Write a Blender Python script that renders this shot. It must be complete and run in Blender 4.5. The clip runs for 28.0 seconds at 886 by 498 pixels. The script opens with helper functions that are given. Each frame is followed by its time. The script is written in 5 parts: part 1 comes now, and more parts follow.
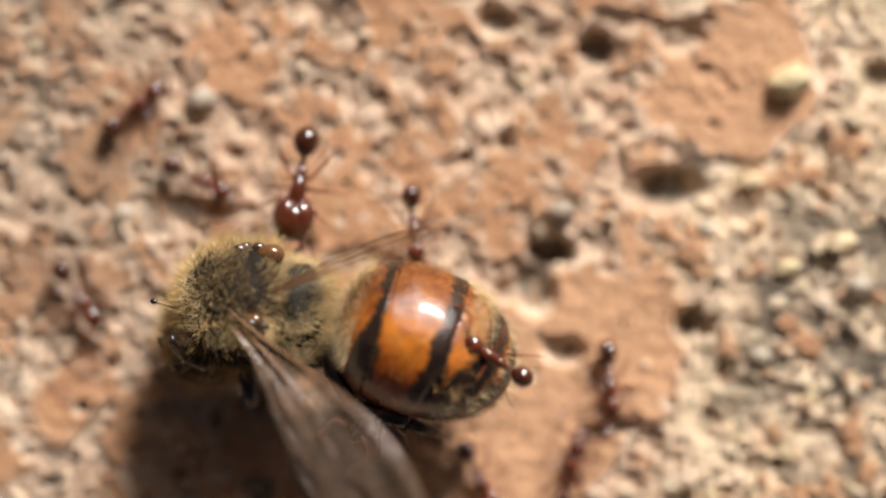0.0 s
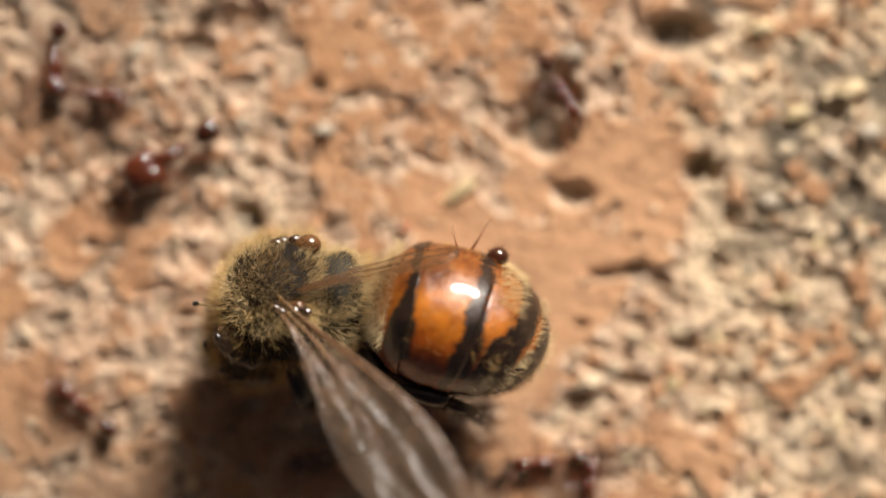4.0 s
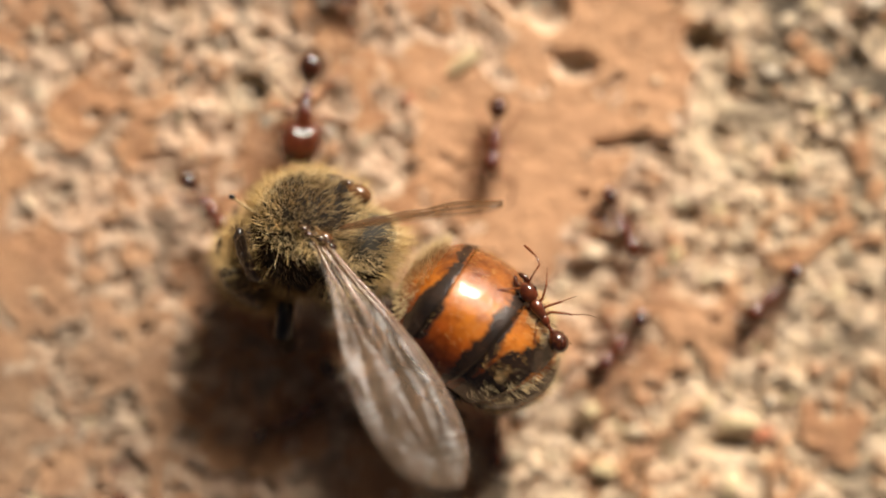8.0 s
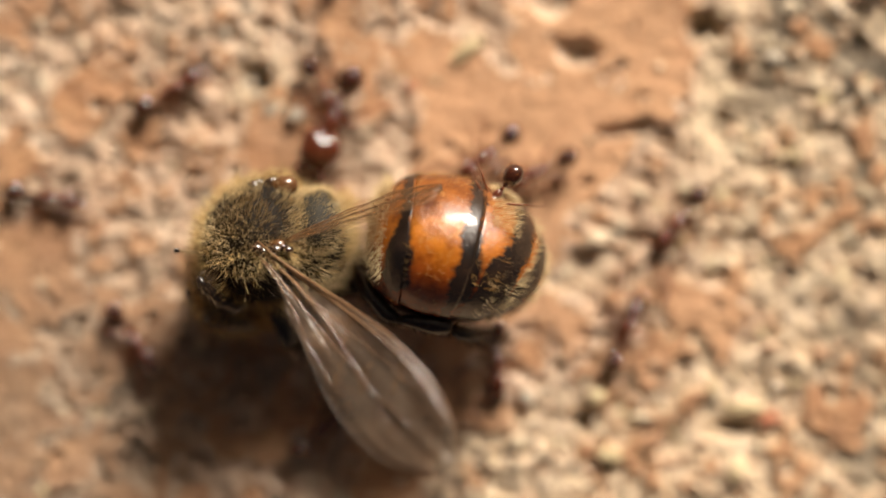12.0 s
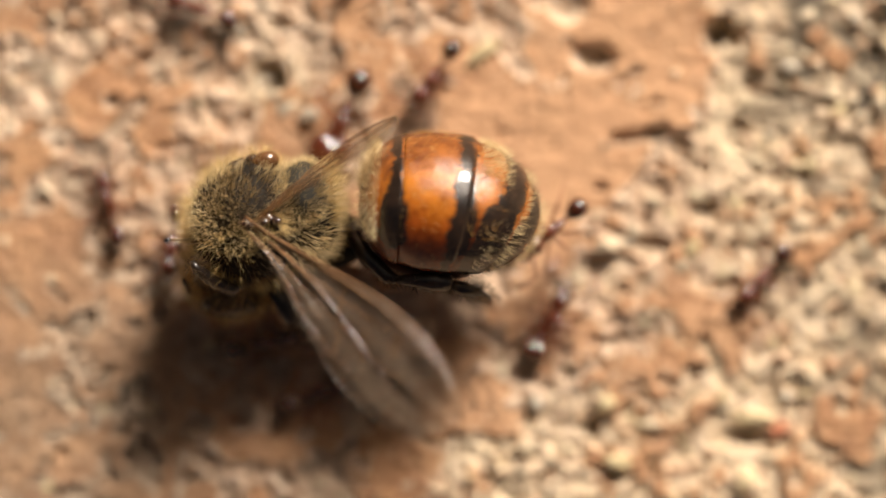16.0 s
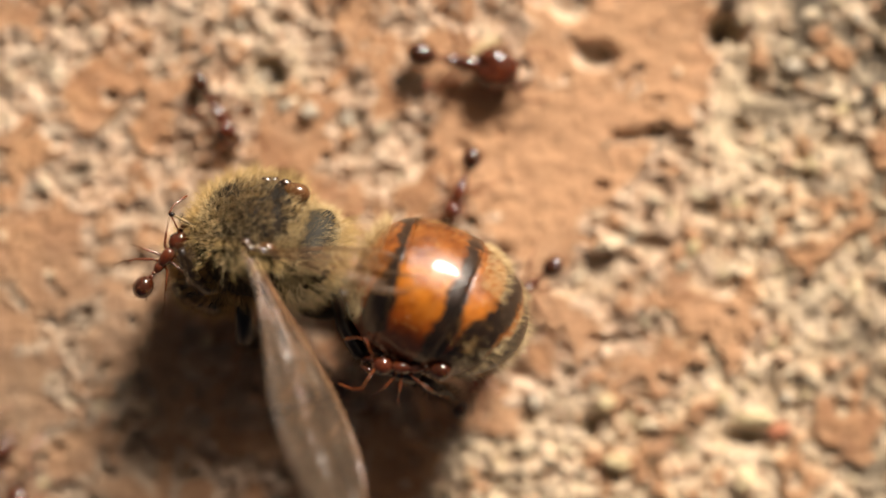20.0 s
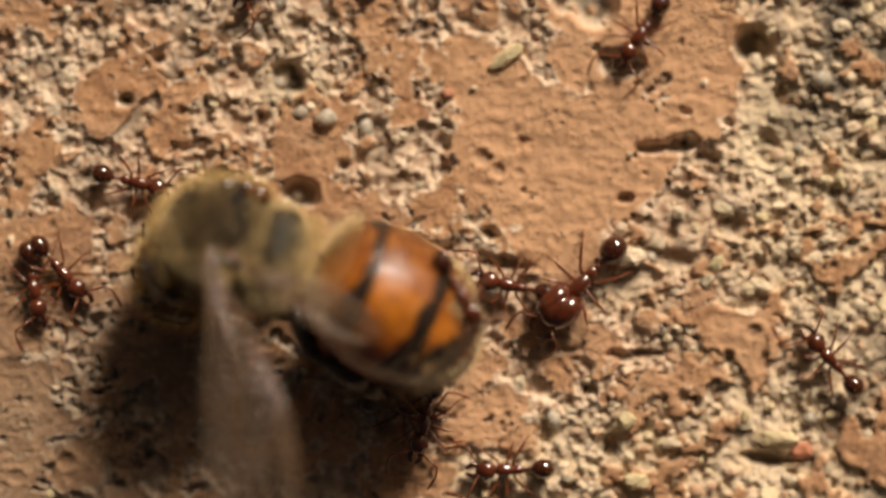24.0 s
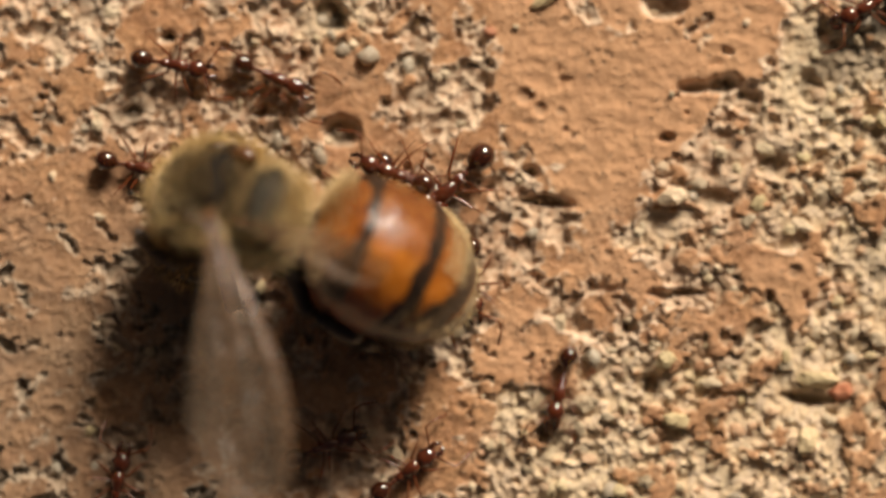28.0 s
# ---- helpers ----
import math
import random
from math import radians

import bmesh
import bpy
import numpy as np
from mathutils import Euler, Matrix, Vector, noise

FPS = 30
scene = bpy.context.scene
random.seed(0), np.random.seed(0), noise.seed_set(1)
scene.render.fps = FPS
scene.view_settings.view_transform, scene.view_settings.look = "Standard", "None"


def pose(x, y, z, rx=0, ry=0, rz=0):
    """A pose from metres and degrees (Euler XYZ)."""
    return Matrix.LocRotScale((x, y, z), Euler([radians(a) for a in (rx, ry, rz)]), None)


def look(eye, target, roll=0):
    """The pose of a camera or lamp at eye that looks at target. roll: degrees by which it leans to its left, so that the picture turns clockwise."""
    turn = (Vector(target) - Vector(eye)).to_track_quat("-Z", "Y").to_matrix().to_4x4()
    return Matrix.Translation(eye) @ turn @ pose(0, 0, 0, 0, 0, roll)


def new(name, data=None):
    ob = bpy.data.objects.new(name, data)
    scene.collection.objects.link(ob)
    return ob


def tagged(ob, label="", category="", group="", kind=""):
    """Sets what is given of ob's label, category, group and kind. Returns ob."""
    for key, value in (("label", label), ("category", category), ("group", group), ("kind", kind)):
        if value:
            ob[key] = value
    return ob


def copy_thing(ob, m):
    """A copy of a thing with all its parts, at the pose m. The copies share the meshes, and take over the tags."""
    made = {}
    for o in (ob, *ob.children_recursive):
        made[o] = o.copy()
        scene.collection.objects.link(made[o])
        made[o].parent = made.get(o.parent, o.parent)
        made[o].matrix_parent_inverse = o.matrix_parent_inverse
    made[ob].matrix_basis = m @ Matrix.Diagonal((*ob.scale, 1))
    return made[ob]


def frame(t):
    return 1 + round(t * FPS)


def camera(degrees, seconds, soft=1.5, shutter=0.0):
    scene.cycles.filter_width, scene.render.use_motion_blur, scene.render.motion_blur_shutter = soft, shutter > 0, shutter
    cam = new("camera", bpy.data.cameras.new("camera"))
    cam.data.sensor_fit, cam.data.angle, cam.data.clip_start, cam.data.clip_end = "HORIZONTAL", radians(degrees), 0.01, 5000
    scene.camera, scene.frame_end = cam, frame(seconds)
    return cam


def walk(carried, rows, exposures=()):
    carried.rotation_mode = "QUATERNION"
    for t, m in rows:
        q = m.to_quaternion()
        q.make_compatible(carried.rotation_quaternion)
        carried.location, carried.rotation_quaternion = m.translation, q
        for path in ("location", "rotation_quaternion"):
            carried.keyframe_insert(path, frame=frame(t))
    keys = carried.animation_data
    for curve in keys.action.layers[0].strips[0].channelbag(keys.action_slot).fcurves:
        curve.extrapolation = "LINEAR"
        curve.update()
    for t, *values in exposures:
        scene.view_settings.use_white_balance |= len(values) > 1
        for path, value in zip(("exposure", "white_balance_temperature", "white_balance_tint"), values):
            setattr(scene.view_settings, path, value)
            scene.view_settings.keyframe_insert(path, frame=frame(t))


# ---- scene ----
# A dead honeybee dragged over weathered rendered ground by big-headed ants.
# Lengths below are in millimetres and pass through MM.
MM = 0.001


def at(x, y, z, rx=0, ry=0, rz=0):
    return pose(x * MM, y * MM, z * MM, rx, ry, rz)


# ---- camera and its walk ----
cam = camera(14.0, 28.0, soft=1.75, shutter=0.5)
cam.data.dof.use_dof = True
cam.data.dof.focus_distance = 102.1 * MM
cam.data.dof.aperture_fstop = 14.0
walk(cam, [(t, at(x, y, z, 0, 0, r)) for t, x, y, z, r in (
    (0, 0.95, 8.71, 106, -1.42),
    (0.5, 1.08, 7.64, 105.9, -1.13),
    (1, 1.03, 7.44, 105.8, -0.86),
    (1.5, 0.87, 7.15, 105.8, -0.6),
    (2, 0.7, 6.72, 105.9, -0.42),
    (2.5, 0.68, 6.32, 106, -0.41),
    (3, 0.53, 6.62, 106, -0.53),
    (3.5, 0.59, 5.29, 106.2, -0.63),
    (5.5, 0.54, 2.44, 106.48, -0.81),
    (6, 0.62, 1.39, 106.78, -0.78),
    (6.5, 0.72, 0.92, 106.79, -0.67),
    (7, 0.42, 0.29, 106.71, -0.54),
    (7.5, 0.5, 0.15, 106.67, -0.53),
    (8, 0.46, 0.27, 106.6, -0.63),
    (8.5, 0.44, 0.21, 106.52, -0.74),
    (9, 0.41, 0.21, 106.53, -0.8),
    (9.5, 0.37, 0.18, 106.58, -0.8),
    (10, 0.38, 0.05, 106.58, -0.83),
    (10.5, 0.2, 0.21, 106.59, -0.94),
    (11, 0.21, 0.25, 106.65, -1.07),
    (11.5, 0.32, 0.06, 106.78, -1.14),
    (13.5, 0.09, -0.22, 106.85, -0.5),
    (14, -0.12, 0, 106.49, -0.27),
    (14.5, -0.16, 0.02, 106.44, -0.24),
    (15, -0.14, 0.03, 106.47, -0.21),
    (15.5, -0.05, 0, 106.42, -0.06),
    (16, -0.03, -0.01, 106.44, 0.03),
    (16.5, -0.03, -0.01, 106.46, 0.02),
    (17, 0, 0, 106.43, -0.02),
    (17.5, 0.05, -0.03, 106.45, -0.04),
    (18, 0.08, -0.05, 106.5, 0.09),
    (18.5, 0.06, -0.04, 106.44, 0.28),
    (19, 0.09, -0.1, 106.24, 0.37),
    (19.5, -0.02, -0.13, 106.06, 0.38),
    (20, -0.02, -0.07, 105.93, 0.43),
    (20.5, -0.02, -0.21, 105.76, 0.58),
    (21, 0.06, -0.1, 105.76, 0.78),
    (21.5, 0.1, -0.1, 105.81, 0.91),
    (22, -0.03, 0.03, 105.78, 0.97),
    (22.5, -0.23, 0.24, 105.93, 1.04),
    (24.5, -0.58, 0.24, 102.9, 1.31),
    (25, -0.45, 0.2, 102.8, 1.33),
    (25.5, -0.44, 0.18, 102.8, 1.37),
    (26, -0.47, 0.11, 102.8, 1.48),
    (26.5, -0.38, 0.01, 102.9, 1.52),
    (27, -0.85, -0.9, 103.1, 1.46),
    (27.5, -1.42, -1.14, 103.3, 1.48),
    (28, -1.7, -1.56, 103.6, 1.58),
)], exposures=((0, 0.57, 5400, 10), (2, 0.52, 5480, 10), (3, 0.37, 5700, 10), (3.5, 0.42, 5720, 10), (6, 0.57, 5890, 10), (11, 0.59, 5900, 10), (14, 0.45, 5910, 10), (15, 0.52, 5910, 10), (16, 0.64, 5910, 10), (17, 0.58, 5910, 10), (22.5, 0.57, 5910, 10), (24.5, -0.07, 6260, 10), (28, 0.08, 6260, 10)))

# ---- daylight ----
SUN_AZ, SUN_EL = 67.0, 32.0
world = bpy.data.worlds.new("daylight")
scene.world = world
world.use_nodes = True
sky = world.node_tree.nodes.new("ShaderNodeTexSky")
sky.sky_type, sky.sun_disc = "NISHITA", False
sky.air_density, sky.dust_density, sky.ozone_density = 0.5, 8.0, 0.3
sky.sun_elevation, sky.sun_rotation = radians(SUN_EL), radians(90 - SUN_AZ)
haze = world.node_tree.nodes.new("ShaderNodeMix")  # warm dust in the air
haze.data_type, haze.blend_type = "RGBA", "MULTIPLY"
haze.inputs[0].default_value, haze.inputs[7].default_value = 1.0, (1.08, 0.88, 0.62, 1)
world.node_tree.links.new(sky.outputs[0], haze.inputs[6])
world.node_tree.links.new(haze.outputs[2], world.node_tree.nodes["Background"].inputs[0])
world.node_tree.nodes["Background"].inputs[1].default_value = 0.024
sun = new("sun", bpy.data.lights.new("sun", "SUN"))
sun.data.energy, sun.data.angle, sun.data.color = 4.85, radians(16.0), (1.0, 0.86, 0.68)
sun_way = Vector((math.cos(radians(SUN_EL)) * math.cos(radians(SUN_AZ)),
                  math.cos(radians(SUN_EL)) * math.sin(radians(SUN_AZ)), math.sin(radians(SUN_EL))))
sun.matrix_world = look(sun_way * 2.0, (0, 0, 0))


# ---- materials ----
def material(name):
    m = bpy.data.materials.new(name)
    m.use_nodes = True
    return m, m.node_tree.nodes, m.node_tree.links, m.node_tree.nodes["Principled BSDF"]


def mm_coords(nodes, links, source="Object"):
    co, mp = nodes.new("ShaderNodeTexCoord"), nodes.new("ShaderNodeMapping")
    mp.inputs["Scale"].default_value = (1000, 1000, 1000)
    links.new(co.outputs[source], mp.inputs["Vector"])
    return mp.outputs["Vector"]


def noise_tex(nodes, links, vec, scale, detail=4, rough=0.6):
    n = nodes.new("ShaderNodeTexNoise")
    n.inputs["Scale"].default_value, n.inputs["Detail"].default_value = scale, detail
    n.inputs["Roughness"].default_value = rough
    links.new(vec, n.inputs["Vector"])
    return n.outputs["Fac"]


def ramp(nodes, links, fac, stops):
    r = nodes.new("ShaderNodeValToRGB")
    els = r.color_ramp.elements
    while len(els) < len(stops):
        els.new(0.5)
    for e, (p, c) in zip(els, stops):
        e.position, e.color = p, (*c, 1) if len(c) == 3 else c
    links.new(fac, r.inputs["Fac"])
    return r.outputs["Color"]


def mix(nodes, links, fac, a, b, mode="MIX"):
    n = nodes.new("ShaderNodeMix")
    n.data_type, n.blend_type = "RGBA", mode
    for value, slot in ((fac, 0), (a, 6), (b, 7)):
        if isinstance(value, (int, float)):
            n.inputs[slot].default_value = value
        elif isinstance(value, tuple):
            n.inputs[slot].default_value = (*value, 1)
        else:
            links.new(value, n.inputs[slot])
    return n.outputs[2]


def bump(nodes, links, bsdf, height, strength, distance):
    b = nodes.new("ShaderNodeBump")
    b.inputs["Strength"].default_value, b.inputs["Distance"].default_value = strength, distance * MM
    links.new(height, b.inputs["Height"])
    links.new(b.outputs["Normal"], bsdf.inputs["Normal"])


def ground_material():
    m, n, l, p = material("weathered render")
    v = mm_coords(n, l)
    big, mid, fine = noise_tex(n, l, v, 0.22, 3), noise_tex(n, l, v, 1.1, 5), noise_tex(n, l, v, 6.0, 5, 0.7)
    grit = n.new("ShaderNodeTexVoronoi")
    grit.inputs["Scale"].default_value = 4.2
    warp = n.new("ShaderNodeVectorMath")
    warp.operation = "MULTIPLY_ADD"
    warp.inputs[1].default_value = (0.35, 0.35, 0.35)
    tug = n.new("ShaderNodeTexNoise")
    tug.inputs["Scale"].default_value = 2.0
    l.new(v, tug.inputs["Vector"])
    l.new(tug.outputs["Color"], warp.inputs[0])
    l.new(v, warp.inputs[2])
    l.new(warp.outputs[0], grit.inputs["Vector"])
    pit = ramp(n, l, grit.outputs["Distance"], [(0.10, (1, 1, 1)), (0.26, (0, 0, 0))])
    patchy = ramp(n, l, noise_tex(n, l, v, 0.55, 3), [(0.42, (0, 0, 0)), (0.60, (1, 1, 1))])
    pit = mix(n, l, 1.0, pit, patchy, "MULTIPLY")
    skin = ramp(n, l, mid, [(0.25, (0.37, 0.180, 0.090)), (0.5, (0.52, 0.275, 0.130)), (0.75, (0.64, 0.37, 0.19))])
    scuff = noise_tex(n, l, v, 0.5, 9, 0.74)
    skin = mix(n, l, ramp(n, l, scuff, [(0.52, (0, 0, 0)), (0.66, (0.6, 0.6, 0.6))]), skin, (0.70, 0.45, 0.28))
    skin = mix(n, l, ramp(n, l, scuff, [(0.34, (0.7, 0.7, 0.7)), (0.46, (0, 0, 0))]), skin, (0.36, 0.175, 0.085))
    skin = mix(n, l, ramp(n, l, fine, [(0.55, (0, 0, 0)), (0.66, (0.75, 0.75, 0.75))]), skin, (0.72, 0.47, 0.30))
    skin = mix(n, l, ramp(n, l, fine, [(0.36, (0.85, 0.85, 0.85)), (0.45, (0, 0, 0))]), skin, (0.26, 0.12, 0.06))
    crust = ramp(n, l, mid, [(0.24, (0.34, 0.19, 0.11)), (0.40, (0.56, 0.33, 0.19)), (0.56, (0.80, 0.545, 0.375)), (0.8, (0.58, 0.30, 0.165))])
    crust = mix(n, l, ramp(n, l, fine, [(0.56, (0, 0, 0)), (0.68, (0.9, 0.9, 0.9))]), crust, (0.87, 0.67, 0.50))
    crust = mix(n, l, ramp(n, l, fine, [(0.34, (1, 1, 1)), (0.44, (0, 0, 0))]), crust, (0.27, 0.165, 0.105))
    vein = n.new("ShaderNodeMath")
    vein.operation = "PINGPONG"
    vein.inputs[1].default_value = 0.5
    l.new(noise_tex(n, l, v, 1.3, 5, 0.7), vein.inputs[0])
    lace = ramp(n, l, vein.outputs[0], [(0.42, (0, 0, 0)), (0.48, (0.8, 0.8, 0.8))])
    crust = mix(n, l, lace, mix(n, l, 0.3, crust, (0.38, 0.235, 0.135)), (0.83, 0.67, 0.49))
    sand = ramp(n, l, noise_tex(n, l, v, 1.4, 6, 0.72), [(0.22, (0.38, 0.30, 0.20)), (0.37, (0.70, 0.54, 0.37)), (0.50, (0.92, 0.75, 0.51)), (0.8, (0.80, 0.58, 0.35))])
    zone = n.new("ShaderNodeAttribute")
    zone.attribute_name = "zone"
    sep = n.new("ShaderNodeSeparateColor")
    l.new(zone.outputs["Color"], sep.inputs["Color"])
    skin = mix(n, l, mix(n, l, 1.0, zone.outputs["Alpha"], (0.65, 0.65, 0.65), "MULTIPLY"), skin, (0.63, 0.37, 0.205))
    col = mix(n, l, sep.outputs[1], crust, sand)
    col = mix(n, l, sep.outputs[0], col, skin)
    rim = n.new("ShaderNodeAttribute")
    rim.attribute_name = "rim"
    col = mix(n, l, mix(n, l, 1.0, ramp(n, l, rim.outputs["Fac"], [(0.25, (0, 0, 0)), (0.85, (0.9, 0.9, 0.9))]), ramp(n, l, noise_tex(n, l, v, 1.4, 6, 0.7), [(0.34, (0, 0, 0)), (0.50, (1, 1, 1))]), "MULTIPLY"), col, (0.90, 0.73, 0.55))
    col = mix(n, l, ramp(n, l, big, [(0.35, (0.0, 0.0, 0.0)), (0.7, (0.35, 0.35, 0.35))]), col, (0.50, 0.27, 0.15))
    # Dark channel: shade painted into hollows, plus the darker patches.
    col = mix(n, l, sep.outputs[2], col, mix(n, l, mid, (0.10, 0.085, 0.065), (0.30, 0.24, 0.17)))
    # Pits sunk by the bump also get dark colour, a painted shade.
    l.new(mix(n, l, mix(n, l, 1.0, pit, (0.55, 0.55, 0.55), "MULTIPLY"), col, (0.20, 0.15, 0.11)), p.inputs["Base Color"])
    p.inputs["Roughness"].default_value = 0.82
    tiny = n.new("ShaderNodeTexVoronoi")
    tiny.inputs["Scale"].default_value = 7.5
    l.new(warp.outputs[0], tiny.inputs["Vector"])
    pocks = mix(n, l, 1.0, ramp(n, l, tiny.outputs["Distance"], [(0.12, (1, 1, 1)), (0.34, (0, 0, 0))]), ramp(n, l, noise_tex(n, l, v, 0.8, 3), [(0.44, (0, 0, 0)), (0.58, (1, 1, 1))]), "MULTIPLY")
    pit = mix(n, l, 1.0, pit, mix(n, l, 1.0, pocks, (0.7, 0.7, 0.7), "MULTIPLY"), "ADD")
    relief = mix(n, l, 0.45, noise_tex(n, l, v, 6.0, 8, 0.72), noise_tex(n, l, v, 2.2, 4))
    relief = mix(n, l, mix(n, l, 1.0, zone.outputs["Alpha"], (0.55, 0.55, 0.55), "MULTIPLY"), relief, (0.5, 0.5, 0.5))
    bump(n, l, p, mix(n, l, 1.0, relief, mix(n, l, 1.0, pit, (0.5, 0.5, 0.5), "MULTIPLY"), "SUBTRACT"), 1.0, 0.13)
    return m


def grain_material(name, stops, gloss, clear=0.0):
    m, n, l, p = material(name)
    info = n.new("ShaderNodeObjectInfo")
    geo = n.new("ShaderNodeNewGeometry")
    add = n.new("ShaderNodeMath")
    add.operation = "WRAP"
    add.inputs[1].default_value, add.inputs[2].default_value = 1.0, 0.0
    both = n.new("ShaderNodeMath")
    both.operation = "ADD"
    l.new(info.outputs["Random"], both.inputs[0])
    l.new(geo.outputs["Random Per Island"], both.inputs[1])
    l.new(both.outputs[0], add.inputs[0])
    v = mm_coords(n, l)
    tone = ramp(n, l, add.outputs[0], stops)
    spots = ramp(n, l, noise_tex(n, l, v, 5.0, 4), [(0.3, (0.55, 0.5, 0.45)), (0.6, (1, 1, 1))])
    l.new(mix(n, l, 1.0, tone, spots, "MULTIPLY"), p.inputs["Base Color"])
    p.inputs["Roughness"].default_value = gloss
    p.inputs["Transmission Weight"].default_value = clear
    bump(n, l, p, noise_tex(n, l, v, 8.0, 4), 0.6, 0.03)
    return m


def chitin(name, dark, light, rough=0.16, spread=0.35, glow=0.0, coat=0.4):
    """Glossy insect shell: mottled colour, fine pitting, a thin clear coat."""
    m, n, l, p = material(name)
    v = mm_coords(n, l)
    l.new(ramp(n, l, noise_tex(n, l, v, 1.6, 3), [(0.5 - spread, dark), (0.5 + spread, light)]), p.inputs["Base Color"])
    p.inputs["Roughness"].default_value = rough
    p.inputs["Specular IOR Level"].default_value = 0.6
    p.inputs["Coat Weight"].default_value, p.inputs["Coat Roughness"].default_value = coat, 0.08
    if glow:
        p.inputs["Subsurface Weight"].default_value = glow
        p.inputs["Subsurface Radius"].default_value = (0.35 * MM, 0.12 * MM, 0.04 * MM)
        p.inputs["Subsurface Scale"].default_value = 1.0
    bump(n, l, p, noise_tex(n, l, v, 14.0, 3), 0.25, 0.02)
    return m


def hair_material(name, a, b):
    m, n, l, p = material(name)
    geo = n.new("ShaderNodeNewGeometry")
    l.new(ramp(n, l, geo.outputs["Random Per Island"], [(0.0, a), (1.0, b)]), p.inputs["Base Color"])
    p.inputs["Roughness"].default_value = 0.45
    p.inputs["Specular IOR Level"].default_value = 0.4
    return m


def tergite_material(name, stops):
    """Amber plate; its black band follows the plate's own band value in mm, ragged by streaks that run along the body."""
    m, n, l, p = material(name)
    v = mm_coords(n, l)
    streak = n.new("ShaderNodeMapping")
    streak.inputs["Scale"].default_value = (0.35, 1.0, 1.0)
    l.new(v, streak.inputs["Vector"])
    band = n.new("ShaderNodeAttribute")
    band.attribute_name = "band"
    wob = mix(n, l, 0.5, noise_tex(n, l, streak.outputs["Vector"], 7.0, 3, 0.7), noise_tex(n, l, v, 2.2, 4, 0.6))
    s = n.new("ShaderNodeMath")
    s.operation = "MULTIPLY_ADD"
    s.inputs[1].default_value = 0.62
    l.new(wob, s.inputs[0])
    l.new(band.outputs["Fac"], s.inputs[2])
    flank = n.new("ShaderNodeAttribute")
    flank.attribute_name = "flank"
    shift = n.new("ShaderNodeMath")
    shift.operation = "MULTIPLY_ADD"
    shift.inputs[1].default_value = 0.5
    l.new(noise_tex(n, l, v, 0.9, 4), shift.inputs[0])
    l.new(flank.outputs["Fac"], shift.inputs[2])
    # Colour by angle: brown back, glow painted on near flank, dark red underneath.
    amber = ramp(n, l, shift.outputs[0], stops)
    amber = mix(n, l, 0.75, amber, mix(n, l, 1.0, amber, ramp(n, l, noise_tex(n, l, v, 1.7, 5, 0.7), [(0.36, (0.34, 0.22, 0.14)), (0.60, (1, 1, 1))]), "MULTIPLY"))
    amber = mix(n, l, ramp(n, l, noise_tex(n, l, v, 2.4, 4, 0.7), [(0.60, (0, 0, 0)), (0.74, (0.5, 0.5, 0.5))]), amber, (0.62, 0.33, 0.10))
    black = ramp(n, l, noise_tex(n, l, v, 2.0, 4), [(0.3, (0.007, 0.005, 0.004)), (0.7, (0.032, 0.017, 0.010))])
    fac = ramp(n, l, s.outputs[0], [(0.27, (0, 0, 0)), (0.36, (1, 1, 1))])
    l.new(mix(n, l, fac, amber, black), p.inputs["Base Color"])
    p.inputs["Roughness"].default_value = 0.27
    p.inputs["Coat Weight"].default_value, p.inputs["Coat Roughness"].default_value = 0.35, 0.09
    p.inputs["Specular IOR Level"].default_value = 0.5
    bump(n, l, p, mix(n, l, 0.5, noise_tex(n, l, v, 5.0, 6), noise_tex(n, l, v, 18.0, 2)), 0.7, 0.05)
    return m


def wing_material(name, tint, solid, rough=0.17):
    m, n, l, p = material(name)
    v = mm_coords(n, l)
    l.new(ramp(n, l, noise_tex(n, l, v, 1.2, 3), [(0.3, tint), (0.7, tuple(min(1, c * 1.7) for c in tint))]), p.inputs["Base Color"])
    p.inputs["Alpha"].default_value = solid
    p.inputs["Roughness"].default_value = rough
    bump(n, l, p, mix(n, l, 0.35, noise_tex(n, l, v, 1.1, 2), noise_tex(n, l, v, 3.2, 3)), 0.55, 0.16)
    p.inputs["IOR"].default_value = 1.43
    p.inputs["Specular IOR Level"].default_value = 0.5
    return m


M_GROUND = ground_material()
M_GRAIN = grain_material("sand grain", [(0.0, (0.76, 0.62, 0.44)), (0.22, (0.62, 0.50, 0.34)), (0.42, (0.84, 0.70, 0.50)), (0.62, (0.62, 0.38, 0.23)), (0.82, (0.50, 0.41, 0.29)), (1.0, (0.80, 0.66, 0.42))], 0.6)
M_QUARTZ = grain_material("clear quartz grain", [(0.0, (0.84, 0.75, 0.60)), (1.0, (0.66, 0.56, 0.43))], 0.22, 0.35)
M_CREAM = grain_material("cream grain", [(0.0, (0.80, 0.64, 0.40)), (1.0, (0.72, 0.60, 0.34))], 0.55)
M_RED = grain_material("brick red grain", [(0.0, (0.60, 0.22, 0.11)), (1.0, (0.56, 0.26, 0.15))], 0.6)
M_THORAX = chitin("thorax shell", (0.006, 0.005, 0.004), (0.022, 0.016, 0.010), 0.75, 0.35, 0.0, 0.0)
# Stops go round the body; the third is the flank's painted glow.
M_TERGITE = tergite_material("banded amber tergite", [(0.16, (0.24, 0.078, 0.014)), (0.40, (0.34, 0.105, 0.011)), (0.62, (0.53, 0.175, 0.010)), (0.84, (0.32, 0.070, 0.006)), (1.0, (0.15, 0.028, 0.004))])
